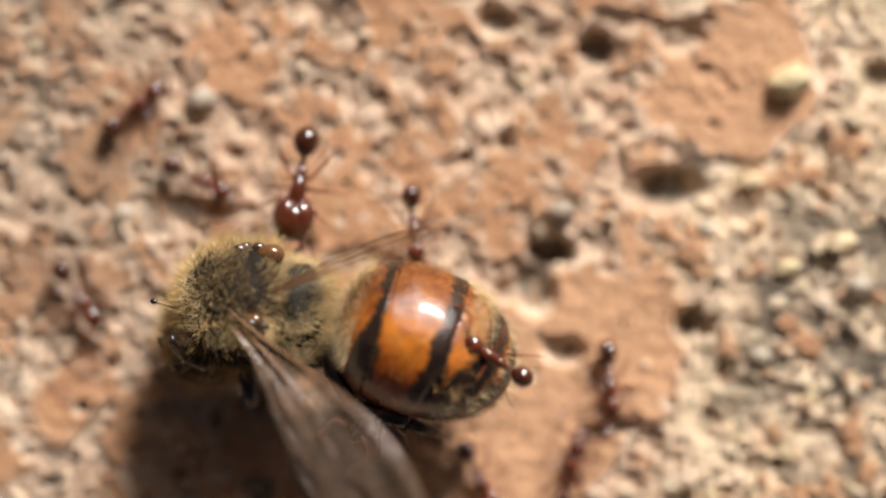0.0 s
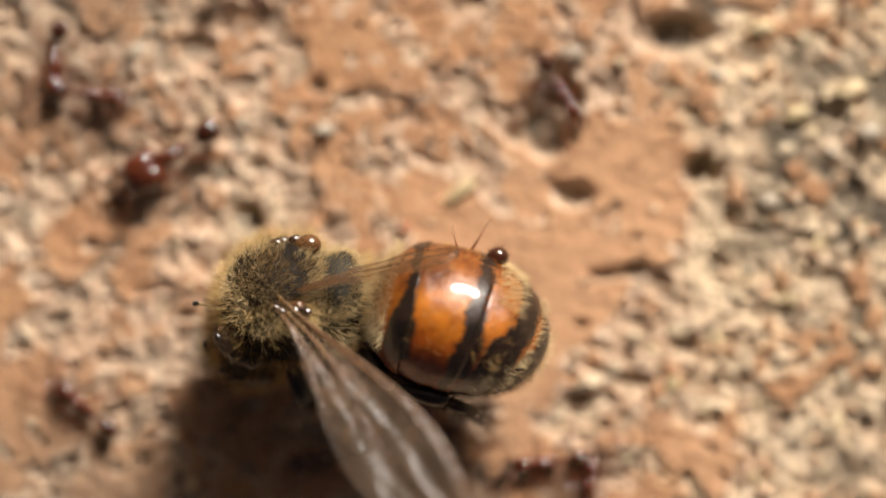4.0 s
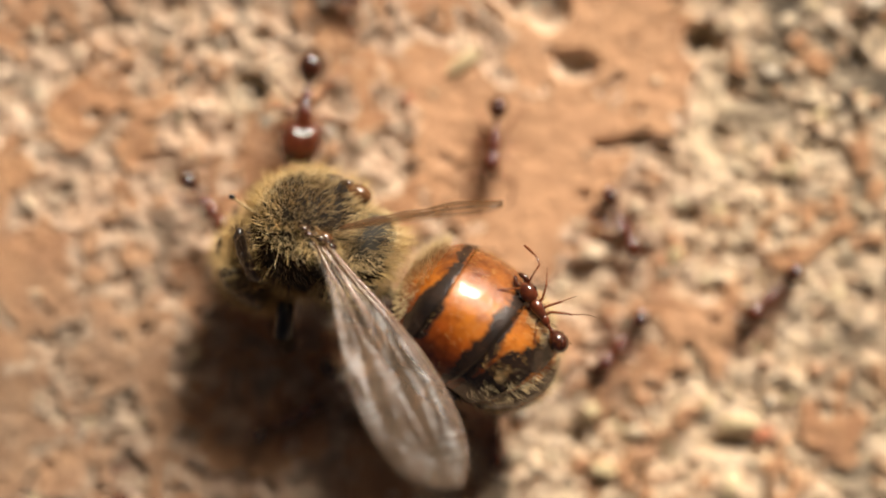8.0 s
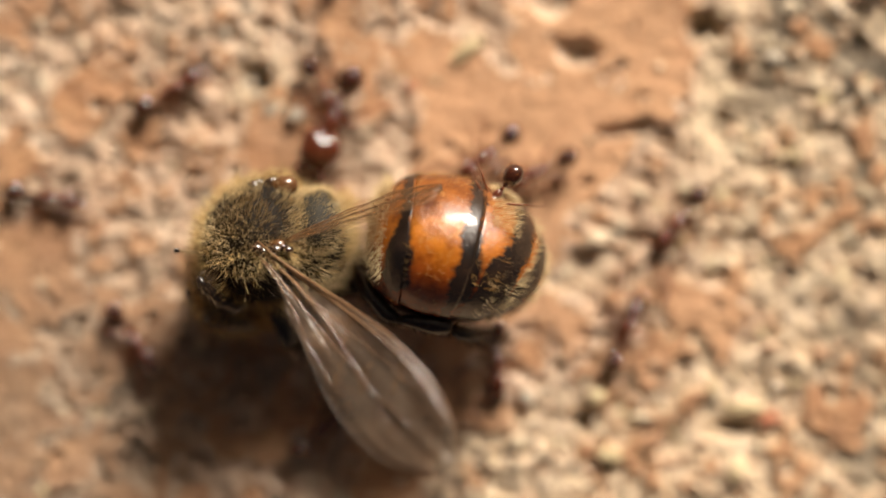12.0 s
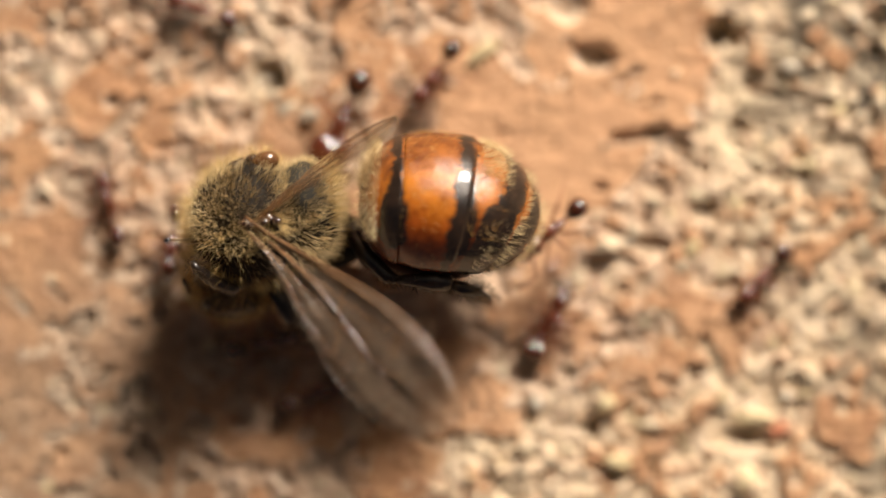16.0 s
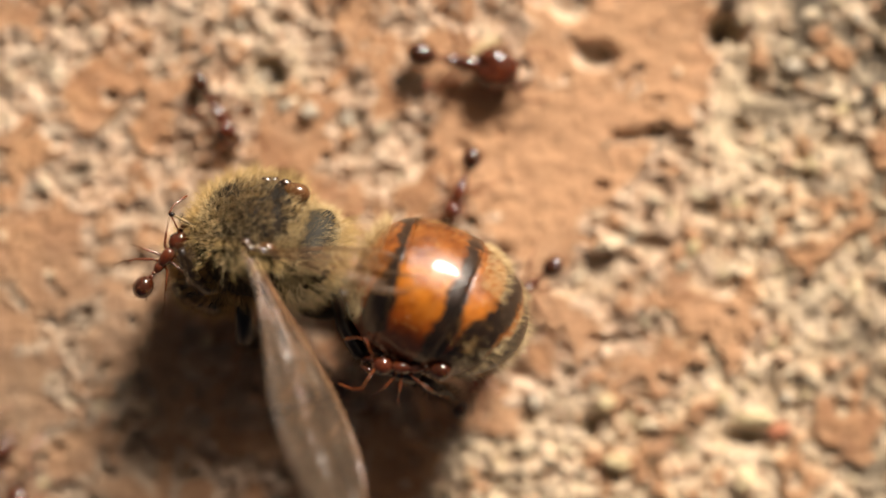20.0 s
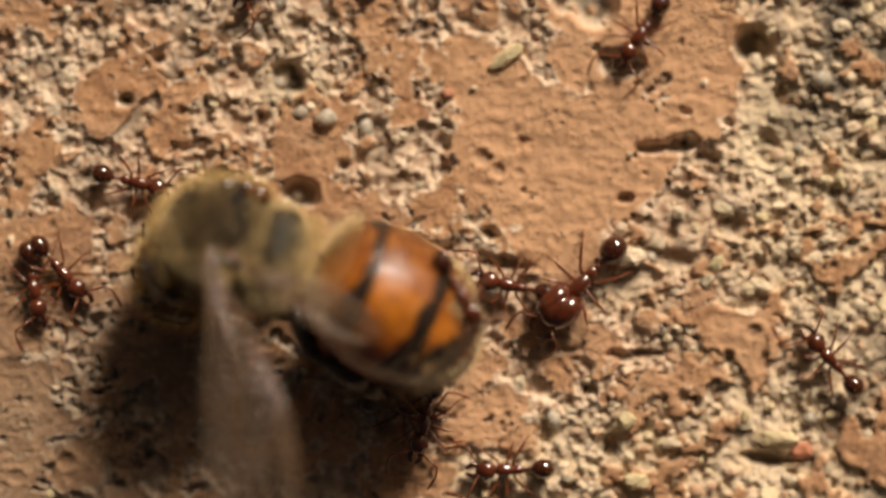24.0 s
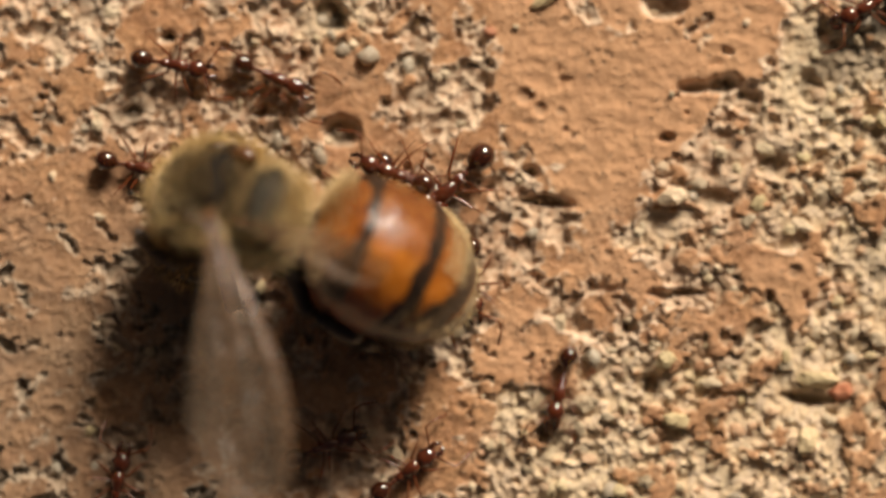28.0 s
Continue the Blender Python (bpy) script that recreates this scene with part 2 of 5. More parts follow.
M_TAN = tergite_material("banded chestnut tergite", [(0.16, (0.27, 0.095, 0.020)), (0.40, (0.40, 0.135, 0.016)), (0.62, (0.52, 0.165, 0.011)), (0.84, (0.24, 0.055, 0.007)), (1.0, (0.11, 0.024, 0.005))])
M_BELLY = chitin("abdomen underside", (0.030, 0.010, 0.004), (0.085, 0.026, 0.008), 0.4)
M_BLACK = chitin("black leg shell", (0.005, 0.003, 0.002), (0.020, 0.010, 0.006), 0.32, 0.35, 0.0, 0.15)
M_TEGULA = chitin("brown wing-base plate", (0.060, 0.025, 0.009), (0.17, 0.075, 0.025), 0.2)
M_THORAX.node_tree.nodes["Principled BSDF"].inputs["Specular IOR Level"].default_value = 0.15
M_SCUTE = chitin("grey-brown scutellum shell", (0.016, 0.014, 0.011), (0.055, 0.048, 0.034), 0.7, 0.3, 0.0, 0.0)
M_SCUTE.node_tree.nodes["Principled BSDF"].inputs["Specular IOR Level"].default_value = 0.2
M_HINGE = chitin("wing hinge shell", (0.012, 0.006, 0.005), (0.060, 0.022, 0.014), 0.18)
M_PALESTEM = chitin("pale antenna stem", (0.30, 0.20, 0.09), (0.48, 0.36, 0.18), 0.4)
M_EYE = chitin("compound eye", (0.006, 0.005, 0.005), (0.018, 0.012, 0.010), 0.2)
M_GOLD = hair_material("golden bee hair", (0.40, 0.26, 0.085), (0.88, 0.66, 0.30))
M_PALE = hair_material("pale bee hair", (0.54, 0.39, 0.17), (0.88, 0.71, 0.41))
M_AMBERHAIR = hair_material("amber bee hair", (0.36, 0.17, 0.035), (0.66, 0.40, 0.12))
M_DUSK = hair_material("dark bee hair", (0.03, 0.02, 0.012), (0.14, 0.08, 0.032))
M_WING = wing_material("wing membrane", (0.20, 0.145, 0.10), 0.115)
M_HINDWING = wing_material("amber wing membrane", (0.11, 0.055, 0.020), 0.20, 0.4)
M_VEIN = chitin("wing vein", (0.09, 0.045, 0.018), (0.26, 0.14, 0.065), 0.2)
M_ANT = chitin("red-brown ant shell", (0.040, 0.009, 0.004), (0.150, 0.034, 0.011), 0.10, 0.24, 0.2, 0.8)
M_GASTER = chitin("dark ant gaster shell", (0.020, 0.006, 0.003), (0.075, 0.018, 0.006), 0.10, 0.35, 0.1, 0.8)
M_LIMB = chitin("ant leg shell", (0.085, 0.022, 0.007), (0.20, 0.060, 0.017), 0.25, 0.35, 0.2)


# ---- mesh helpers ----
def mesh_of(name, verts, faces, mat, smooth=True):
    me = bpy.data.meshes.new(name)
    me.from_pydata([tuple(v) for v in verts], [], faces)
    me.materials.append(mat)
    if smooth:
        me.polygons.foreach_set("use_smooth", [True] * len(me.polygons))
    me.update()
    return me


def part(name, me, parent, label="", m=None):
    ob = new(name, me)
    ob.parent = parent
    if m is not None:
        ob.matrix_basis = m
    return tagged(ob, label)


def thing(name, label, category, group="", kind=""):
    return tagged(new(name), label, category, group, kind)


def lathe(profile, squash=(1, 1), rings=28, wobble=0.0, seed=0):
    """A closed body round the x axis from (x, radius) stations, all in mm."""
    rnd = random.Random(seed)
    verts, faces = [], []
    for x, r in profile:
        for k in range(rings):
            a = 2 * math.pi * k / rings
            q = 1 + wobble * rnd.uniform(-1, 1)
            verts.append((x * MM, r * q * math.cos(a) * squash[0] * MM, r * q * math.sin(a) * squash[1] * MM))
    for i in range(len(profile) - 1):
        for k in range(rings):
            a, b = i * rings + k, i * rings + (k + 1) % rings
            faces.append((a, b, b + rings, a + rings))
    faces.append(tuple(range(rings))[::-1])
    faces.append(tuple(range((len(profile) - 1) * rings, len(profile) * rings)))
    return verts, faces


def egg(rx, ry, rz, c=(0, 0, 0), steps=14, rings=22, taper=0.0, dent=0.0):
    """An egg-shaped body: taper narrows the +x end; dent adds slow lumps."""
    prof = []
    for i in range(steps + 1):
        a = math.pi * (0.012 + 0.976 * i / steps)
        prof.append((-math.cos(a), math.sin(a)))
    verts, faces = lathe(prof, (1, 1), rings)
    out = []
    for x, y, z in verts:
        x, y, z = x / MM, y / MM, z / MM
        k = (1 - taper * x) * (1 + dent * noise.noise(Vector((x * 1.7 + 3, y * 1.7, z * 1.7))))
        out.append(((c[0] + x * rx) * MM, (c[1] + y * ry * k) * MM, (c[2] + z * rz * k) * MM))
    return out, faces


def tube(points, radii, sides=7):
    """A jointed limb through points with a radius at each, in mm."""
    verts, faces = [], []
    pts = [Vector(p) for p in points]
    for i, p in enumerate(pts):
        d = (pts[min(i + 1, len(pts) - 1)] - pts[max(i - 1, 0)]).normalized()
        u = d.cross(Vector((0.13, 0.31, 0.94))).normalized()
        w = d.cross(u)
        for k in range(sides):
            a = 2 * math.pi * k / sides
            verts.append((p + (u * math.cos(a) + w * math.sin(a)) * radii[i]) * MM)
    for i in range(len(pts) - 1):
        for k in range(sides):
            a, b = i * sides + k, i * sides + (k + 1) % sides
            faces.append((a, b, b + sides, a + sides))
    faces.append(tuple(range(sides))[::-1])
    faces.append(tuple(range((len(pts) - 1) * sides, len(pts) * sides)))
    return verts, faces


def joined(*pieces):
    verts, faces = [], []
    for v, f in pieces:
        k = len(verts)
        verts += list(v)
        faces += [tuple(i + k for i in face) for face in f]
    return verts, faces


def hairs(roots, normals, lean, length, radius, seed, curl=0.35, tuft=0.14):
    """Tapered bent hairs; roots in mm, one small closed spike each."""
    rnd = np.random.default_rng(seed)
    n = len(roots)
    ln = length * rnd.uniform(0.55, 1.25, (n, 1))
    d = normals + lean + rnd.normal(0, 0.20, (n, 3)) + tuft * np.sin(roots[:, [1, 2, 0]] * 9 + seed) * np.sin(roots[:, [2, 0, 1]] * 6 + 1)
    d /= np.linalg.norm(d, axis=1, keepdims=True)
    bend = rnd.normal(0, curl, (n, 3)) + lean * 0.8
    u = np.cross(d, rnd.normal(0, 1, (n, 3)))
    u /= np.linalg.norm(u, axis=1, keepdims=True)
    w = np.cross(d, u)
    root = roots - normals * 0.02
    midp = root + d * ln * 0.55
    tip = root + d * ln + bend * ln * 0.35
    ring = []
    for base, r in ((root, radius), (midp, radius * 0.75)):
        for k in range(3):
            a = 2 * math.pi * k / 3
            ring.append(base + (u * math.cos(a) + w * math.sin(a)) * r)
    verts = np.stack(ring + [tip], axis=1).reshape(-1, 3) * MM
    faces = []
    for i in range(n):
        o = 7 * i
        for k in range(3):
            j = (k + 1) % 3
            faces.append((o + k, o + j, o + 3 + j, o + 3 + k))
            faces.append((o + 3 + k, o + 3 + j, o + 6))
    return verts.tolist(), faces


# ---- the ground ----
def lattice(ix, iy, seed):
    h = (ix.astype(np.int64) * 374761393 + iy.astype(np.int64) * 668265263 + seed * 974634777) & 0x7FFFFFFF
    h = ((h ^ (h >> 13)) * 1274126177) & 0x7FFFFFFF
    return ((h ^ (h >> 16)) & 0xFFFF) / 65535.0


def vnoise(x, y, seed):
    ix, iy = np.floor(x), np.floor(y)
    fx, fy = x - ix, y - iy
    fx, fy = fx * fx * (3 - 2 * fx), fy * fy * (3 - 2 * fy)
    a, b = lattice(ix, iy, seed), lattice(ix + 1, iy, seed)
    c, d = lattice(ix, iy + 1, seed), lattice(ix + 1, iy + 1, seed)
    return (a * (1 - fx) + b * fx) * (1 - fy) + (c * (1 - fx) + d * fx) * fy


def fbm(x, y, size, seed, octaves=4, gain=0.5):
    total, amp, norm = 0, 1.0, 0
    for i in range(octaves):
        k = 2.03 ** i / size
        c, s = math.cos(0.6 + 1.1 * i + seed), math.sin(0.6 + 1.1 * i + seed)
        total = total + amp * vnoise((x * c - y * s) * k + 17.3 * i, (x * s + y * c) * k - 9.1 * i, seed + i)
        norm += amp
        amp *= gain
    return total / norm


def step(a, b, v):
    t = np.clip((v - a) / (b - a), 0, 1)
    return t * t * (3 - 2 * t)


# Remnants of the smooth terracotta skin: x, y, half-width, half-height, turn.
SKIN = [(3.2, 2.9, 3.6, 2.6, -10), (4.9, 6.2, 2.6, 2.2, 20), (0.9, 4.3, 1.6, 2.2, 0), (2.7, 0.5, 1.7, 0.7, 0),
        (5.9, 4.4, 1.8, 2.0, 0), (-11.6, -4.6, 2.4, 2.9, 0), (-5.9, 6.3, 1.5, 0.8, 0), (-7.8, 3.6, 1.7, 1.5, 30),
        (8.3, -2.2, 1.4, 0.8, -10), (8.4, -3.1, 0.6, 0.8, 0), (3.4, -2.0, 1.7, 0.7, -12), (-1.4, -2.0, 2.6, 3.2, 0),
        (-0.7, -5.6, 1.3, 1.6, 0), (9.6, 13.3, 3.3, 2.3, 15), (8.8, 10.9, 1.9, 1.4, 0), (5.6, 6.6, 1.6, 1.5, 0),
        (0.4, 12.0, 0.9, 1.6, 0), (-7.6, -1.6, 4.2, 2.4, 0), (-6.3, -5.0, 3.4, 1.6, 0), (-10.0, 4.6, 1.0, 1.4, 0),
        (-6.9, 9.4, 1.6, 1.0, 20), (-10.6, 12.2, 2.2, 1.0, 0), (-2.6, 14.4, 2.4, 0.8, 0),
        (0.7, -4.1, 1.8, 1.5, -20)]
WHOLE = (0, 1, 2, 3, 4, 8, 9, 10, 13, 23)  # the patches with few breaks
# Hollows: x, y, half-width, half-height, depth.
HOLLOWS = [(8.18, 6.37, 0.62, 0.62, 0.9), (3.6, 7.6, 0.65, 0.9, 0.7), (4.45, 5.69, 0.6, 0.42, 0.35), (-4.83, 6.58, 0.28, 0.3, 0.35),
           (-5.13, 5.04, 0.5, 0.5, 0.5), (5.45, 3.25, 0.5, 0.2, 0.35), (6.2, 3.32, 0.55, 0.3, 0.4), (6.95, 3.0, 0.42, 0.26, 0.35), (0.83, 0.76, 0.27, 0.2, 0.3), (-0.44, 0.27, 0.2, 0.18, 0.3),
           (0.0, 6.94, 0.25, 0.22, 0.3), (4.71, 1.87, 0.24, 0.16, 0.25), (-4.8, 1.65, 0.6, 0.45, 0.4), (-8.8, 5.55, 0.2, 0.2, 0.3),
           (-9.71, 4.34, 0.2, 0.2, 0.3), (-10.68, 2.19, 0.3, 0.25, 0.35), (-11.2, 6.35, 0.17, 0.17, 0.3), (-0.67, 3.28, 0.3, 0.3, 0.25),
           (-7.11, 2.28, 0.32, 0.2, 0.3), (7.7, 1.09, 0.5, 0.4, 0.35), (8.76, 3.32, 0.5, 0.5, 0.35), (4.37, -5.27, 0.4, 0.35, 0.5),
           (8.79, -5.6, 0.75, 0.25, 0.5), (1.2, -0.1, 0.9, 0.2, 0.35), (6.02, 0.1, 0.8, 0.3, 0.3), (5.65, 14.47, 0.65, 0.6, 0.8),
           (8.05, 14.82, 0.7, 0.6, 0.35), (2.7, 15.45, 0.6, 0.5, 0.6), (7.6, 10.3, 1.2, 0.75, 0.8), (4.1, 8.57, 0.75, 0.6, 0.9),
           (2.78, 11.82, 0.35, 0.35, 0.4), (1.69, 11.27, 0.28, 0.25, 0.35), (-6.67, 10.07, 0.6, 0.5, 0.3), (-5.06, 11.68, 0.35, 0.3, 0.35),
           (13.87, 13.5, 0.6, 0.6, 0.5), (-0.86, 11.66, 0.25, 0.25, 0.35), (2.9, 7.4, 0.4, 0.4, 0.35), (5.2, -2.6, 0.9, 0.18, 0.3),
           (9.2, 4.9, 0.45, 0.35, 0.3), (11.6, 3.2, 0.5, 0.4, 0.3), (12.6, 5.6, 0.5, 0.6, 0.4), (-3.1, 9.0, 0.3, 0.25, 0.3)]


def zones(x, y):
    """Share of terracotta skin, of loose sand, and of dark colour with hollow shade painted in at each place, and the
    height in mm.
    """
    wx = x + 1.3 * (fbm(x, y, 1.6, 11) - 0.5) + 0.5 * (fbm(x, y, 0.4, 12) - 0.5)
    wy = y + 1.3 * (fbm(x, y, 1.6, 21) - 0.5) + 0.5 * (fbm(x, y, 0.4, 22) - 0.5)
    far = np.maximum(abs(x) - 15, np.maximum(y - 17, -10 - y))
    ragged = 0.9 * (fbm(x, y, 2.6, 31, 3) - 0.5) + 1.5 * (fbm(x, y, 0.9, 35, 5, 0.6) - 0.5)
    cover = 0.61 + ragged + 0.9 * (fbm(x, y, 0.5, 36, 3) - 0.5)
    sound = np.zeros_like(x)
    for i, (cx, cy, rx, ry, turn) in enumerate(SKIN):
        c, s = math.cos(radians(turn)), math.sin(radians(turn))
        u, v = ((wx - cx) * c + (wy - cy) * s) / rx, (-(wx - cx) * s + (wy - cy) * c) / ry
        away = 1.5 - np.sqrt(u * u + v * v)
        sound = np.maximum(sound, away * (i in WHOLE))
        cover = np.maximum(cover, away + 0.35 * ragged if i in WHOLE else np.minimum(away, 0.72) + 0.8 * ragged)
    drift = 3.2 * (fbm(x, y, 2.4, 14, 4) - 0.5)
    sandy = np.maximum(step(6.2, 8.2, wx + drift - 0.18 * np.minimum(wy - 2, 0)), step(-3.2, -5.0, wy) * step(-2.0, 1.5, wx))
    sandy = np.maximum(sandy, 0.8 * step(0.9, 0.4, np.hypot((wx + 4.9) / 1.4, (wy - 4.8) / 1.6)))
    sandy = np.maximum(sandy, 0.7 * step(0.9, 0.3, np.hypot((wx - 4.5) / 3.2, (wy + 0.9) / 0.9)))
    sandy = sandy * (1 - step(0.40, 0.60, sound))
    cover = cover + 0.30 * ragged - 1.1 * step(0.66, 0.76, fbm(x, y, 0.55, 44, 3)) * step(0.45, 0.62, fbm(x, y, 2.0, 47, 2))
    cover = cover - 0.55 * step(0.58, 0.70, fbm(x, y, 0.34, 48, 3, 0.6)) * step(0.42, 0.55, fbm(x, y, 1.5, 49, 2)) * (1 - step(0.4, 0.8, sound))
    skin = step(0.43, 0.55, cover + 0.22 * (fbm(x, y, 0.7, 41) - 0.5)) * (1 - step(0.25, 0.55, sandy + 0.5 * ragged) * step(0.95, 0.80, cover))
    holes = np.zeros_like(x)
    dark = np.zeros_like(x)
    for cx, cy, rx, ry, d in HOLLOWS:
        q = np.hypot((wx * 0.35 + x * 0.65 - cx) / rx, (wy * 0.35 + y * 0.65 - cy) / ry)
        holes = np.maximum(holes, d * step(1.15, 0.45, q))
        # Dirt and painted shade together: deeper hollows take a darker colour.
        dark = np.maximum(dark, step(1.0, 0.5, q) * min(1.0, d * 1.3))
        skin = skin * (1 - step(1.2, 0.9, q))
    rough = fbm(x * 0.8, y * 1.2, 0.55, 51, 4, 0.65)
    ridges = 1 - abs(2 * fbm(x, y, 1.0, 61, 3) - 1)
    pores = step(0.69, 0.80, fbm(x, y, 0.38, 71, 2)) * step(0.40, 0.62, fbm(x, y, 2.2, 76, 2))
    base = 0.35 * (fbm(x, y, 6.0, 81, 3) - 0.5)
    bare = (0.46 * (rough - 0.55) + 0.16 * (ridges - 0.8) - 0.22 * pores + 0.15 * (fbm(x, y, 0.24, 99, 2) - 0.5) - 0.16 * step(0.66, 0.78, fbm(x, y, 0.2, 98, 1))) * (0.52 - 0.12 * sandy)
    flakes = np.floor(4.5 * fbm(x * 0.7, y * 1.35, 0.9, 91, 3)) / 4.5 + 0.25 * fbm(x, y, 0.3, 92, 2)
    lumps = sandy * (0.16 * (flakes - 0.6) + 0.16 * (fbm(x, y, 1.5, 93, 2) - 0.5))
    coat = 0.13 + 0.12 * (rough - 0.5) + 0.07 * (fbm(x, y, 0.22, 97, 2) - 0.5) - 0.10 * pores * step(0.5, 0.7, fbm(x, y, 1.1, 95, 2))
    lace = step(0.84, 0.97, 1 - abs(2 * fbm(x, y, 0.62, 63, 4, 0.6) - 1)) * step(0.40, 0.56, fbm(x, y, 1.7, 67, 2))
    edge = np.exp(-((cover - 0.50) / 0.11) ** 2)
    rim = np.maximum(edge, lace * (1 - skin) * (1 - 0.5 * sandy))
    z = base + (1 - skin) * (bare + lumps + 0.12 * lace - 0.05) + skin * coat + 0.05 * edge - holes
    # Noise-broken dark patches: greyer ground and painted shade of hollows.
    dark_patches = step(0.52, 0.70, fbm(x, y, 0.9, 55, 4)) * step(-0.5, -3.0, wx) + 2.2 * step(0.38, 0.58, fbm(x, y, 1.3, 57, 4)) * step(7.5, 10.5, wx) * step(2.0, 5.5, wy) * step(10.5, 8.5, wy)
    dark_patches = dark_patches + 1.9 * step(0.38, 0.60, fbm(x, y, 1.1, 58, 4)) * step(9.6, 12.6, wx) * step(11.0, 8.0, wy)
    # Darker left side, lower and upper parts, broken by noise.
    left_dark = 0.42 * step(-5.0, -9.5, wx) * step(2.5, -3.0, wy) * (0.4 + 1.2 * fbm(x, y, 1.8, 59, 4))
    left_dark = left_dark + 0.30 * step(-5.5, -9.5, wx) * step(6.0, 8.0, wy) * (0.4 + 1.2 * fbm(x, y, 1.6, 60, 4))
    near = np.exp(-np.maximum(far, 0) / 2.5)
    skin, sandy, dark, sound = 0.45 + (skin - 0.45) * near, 0.4 + (sandy - 0.4) * near, dark * near, sound * near
    # Pores and low crust also get dark colour, as painted shade.
    return skin, sandy, np.clip(dark + left_dark * near + (0.35 * pores + 0.38 * dark_patches * near + 0.05 * (1 - lace)) * (1 - skin), 0, 1), step(0.4, 0.8, sound), rim * near * (1 - dark), np.where(far > 0, z * np.exp(-np.maximum(far, 0) / 40), z)


def stations(lo, hi, pitch):
    inner = np.arange(lo, hi + pitch / 2, pitch)
    grow = np.cumsum(pitch * 1.5 ** np.arange(1, 30))
    return np.concatenate([lo - grow[::-1], inner, hi + grow])


def build_ground():
    xs, ys = stations(-16.0, 15.2, 0.05), stations(-10.5, 17.2, 0.05)
    gx, gy = np.meshgrid(xs, ys)
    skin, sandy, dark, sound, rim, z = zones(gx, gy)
    rnd = random.Random(77)
    for _ in range(650):
        # small burst bubbles with a raised rim
        cx, cy, r = rnd.uniform(-15, 14.5), rnd.uniform(-10, 16.5), 0.07 + 0.22 * rnd.random() ** 3
        i0, i1 = np.searchsorted(xs, (cx - 2 * r, cx + 2 * r))
        j0, j1 = np.searchsorted(ys, (cy - 2 * r, cy + 2 * r))
        q = np.hypot((gx[j0:j1, i0:i1] - cx) * rnd.uniform(0.8, 1.2), gy[j0:j1, i0:i1] - cy) / r
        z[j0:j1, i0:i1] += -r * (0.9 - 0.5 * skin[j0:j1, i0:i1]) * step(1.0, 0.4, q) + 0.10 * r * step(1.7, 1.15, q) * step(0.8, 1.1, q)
        # Bubble floors are coloured dark: shade painted into them.
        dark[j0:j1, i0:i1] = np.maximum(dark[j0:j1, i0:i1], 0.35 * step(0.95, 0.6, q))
    nx, ny = len(xs), len(ys)
    co = np.stack([gx, gy, z], axis=-1).reshape(-1, 3) * MM
    idx = np.arange(nx * ny).reshape(ny, nx)
    quads = np.stack([idx[:-1, :-1], idx[:-1, 1:], idx[1:, 1:], idx[1:, :-1]], axis=-1).reshape(-1, 4)
    me = bpy.data.meshes.new("ground")
    me.vertices.add(len(co))
    me.vertices.foreach_set("co", co.ravel())
    me.loops.add(quads.size)
    me.loops.foreach_set("vertex_index", quads.ravel().astype(np.int32))
    me.polygons.add(len(quads))
    me.polygons.foreach_set("loop_start", np.arange(0, quads.size, 4, dtype=np.int32))
    me.polygons.foreach_set("use_smooth", np.ones(len(quads), dtype=bool))
    attr = me.color_attributes.new("zone", "FLOAT_COLOR", "POINT")
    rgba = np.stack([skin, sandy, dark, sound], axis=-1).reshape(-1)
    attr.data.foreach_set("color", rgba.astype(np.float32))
    attr = me.attributes.new("rim", "FLOAT", "POINT")
    attr.data.foreach_set("value", rim.ravel().astype(np.float32))
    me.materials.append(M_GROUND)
    me.update()
    me.validate()
    return tagged(new("ground", me), "weathered terracotta render worn to pale crust and sand", "ground", "", "structure")


def height(x, y):
    return float(zones(np.array([[x]], float), np.array([[y]], float))[5][0, 0])


ground = build_ground()


def pebble(r, seed, squash=0.75):
    """A worn angular grain of 20 to 80 faces."""
    bm = bmesh.new()
    bmesh.ops.create_icosphere(bm, subdivisions=2, radius=1.0)
    for v in bm.verts:
        k = 1 + 0.38 * noise.noise(v.co * 1.3 + Vector((seed * 7.1, seed * 3.3, 0))) + 0.15 * noise.noise(v.co * 3.1 + Vector((seed, 0, 0)))
        v.co = Vector((v.co.x * k, v.co.y * k * 0.85, v.co.z * k * squash)) * r * MM
    me = bpy.data.meshes.new("grain")
    bm.to_mesh(me)
    bm.free()
    return me


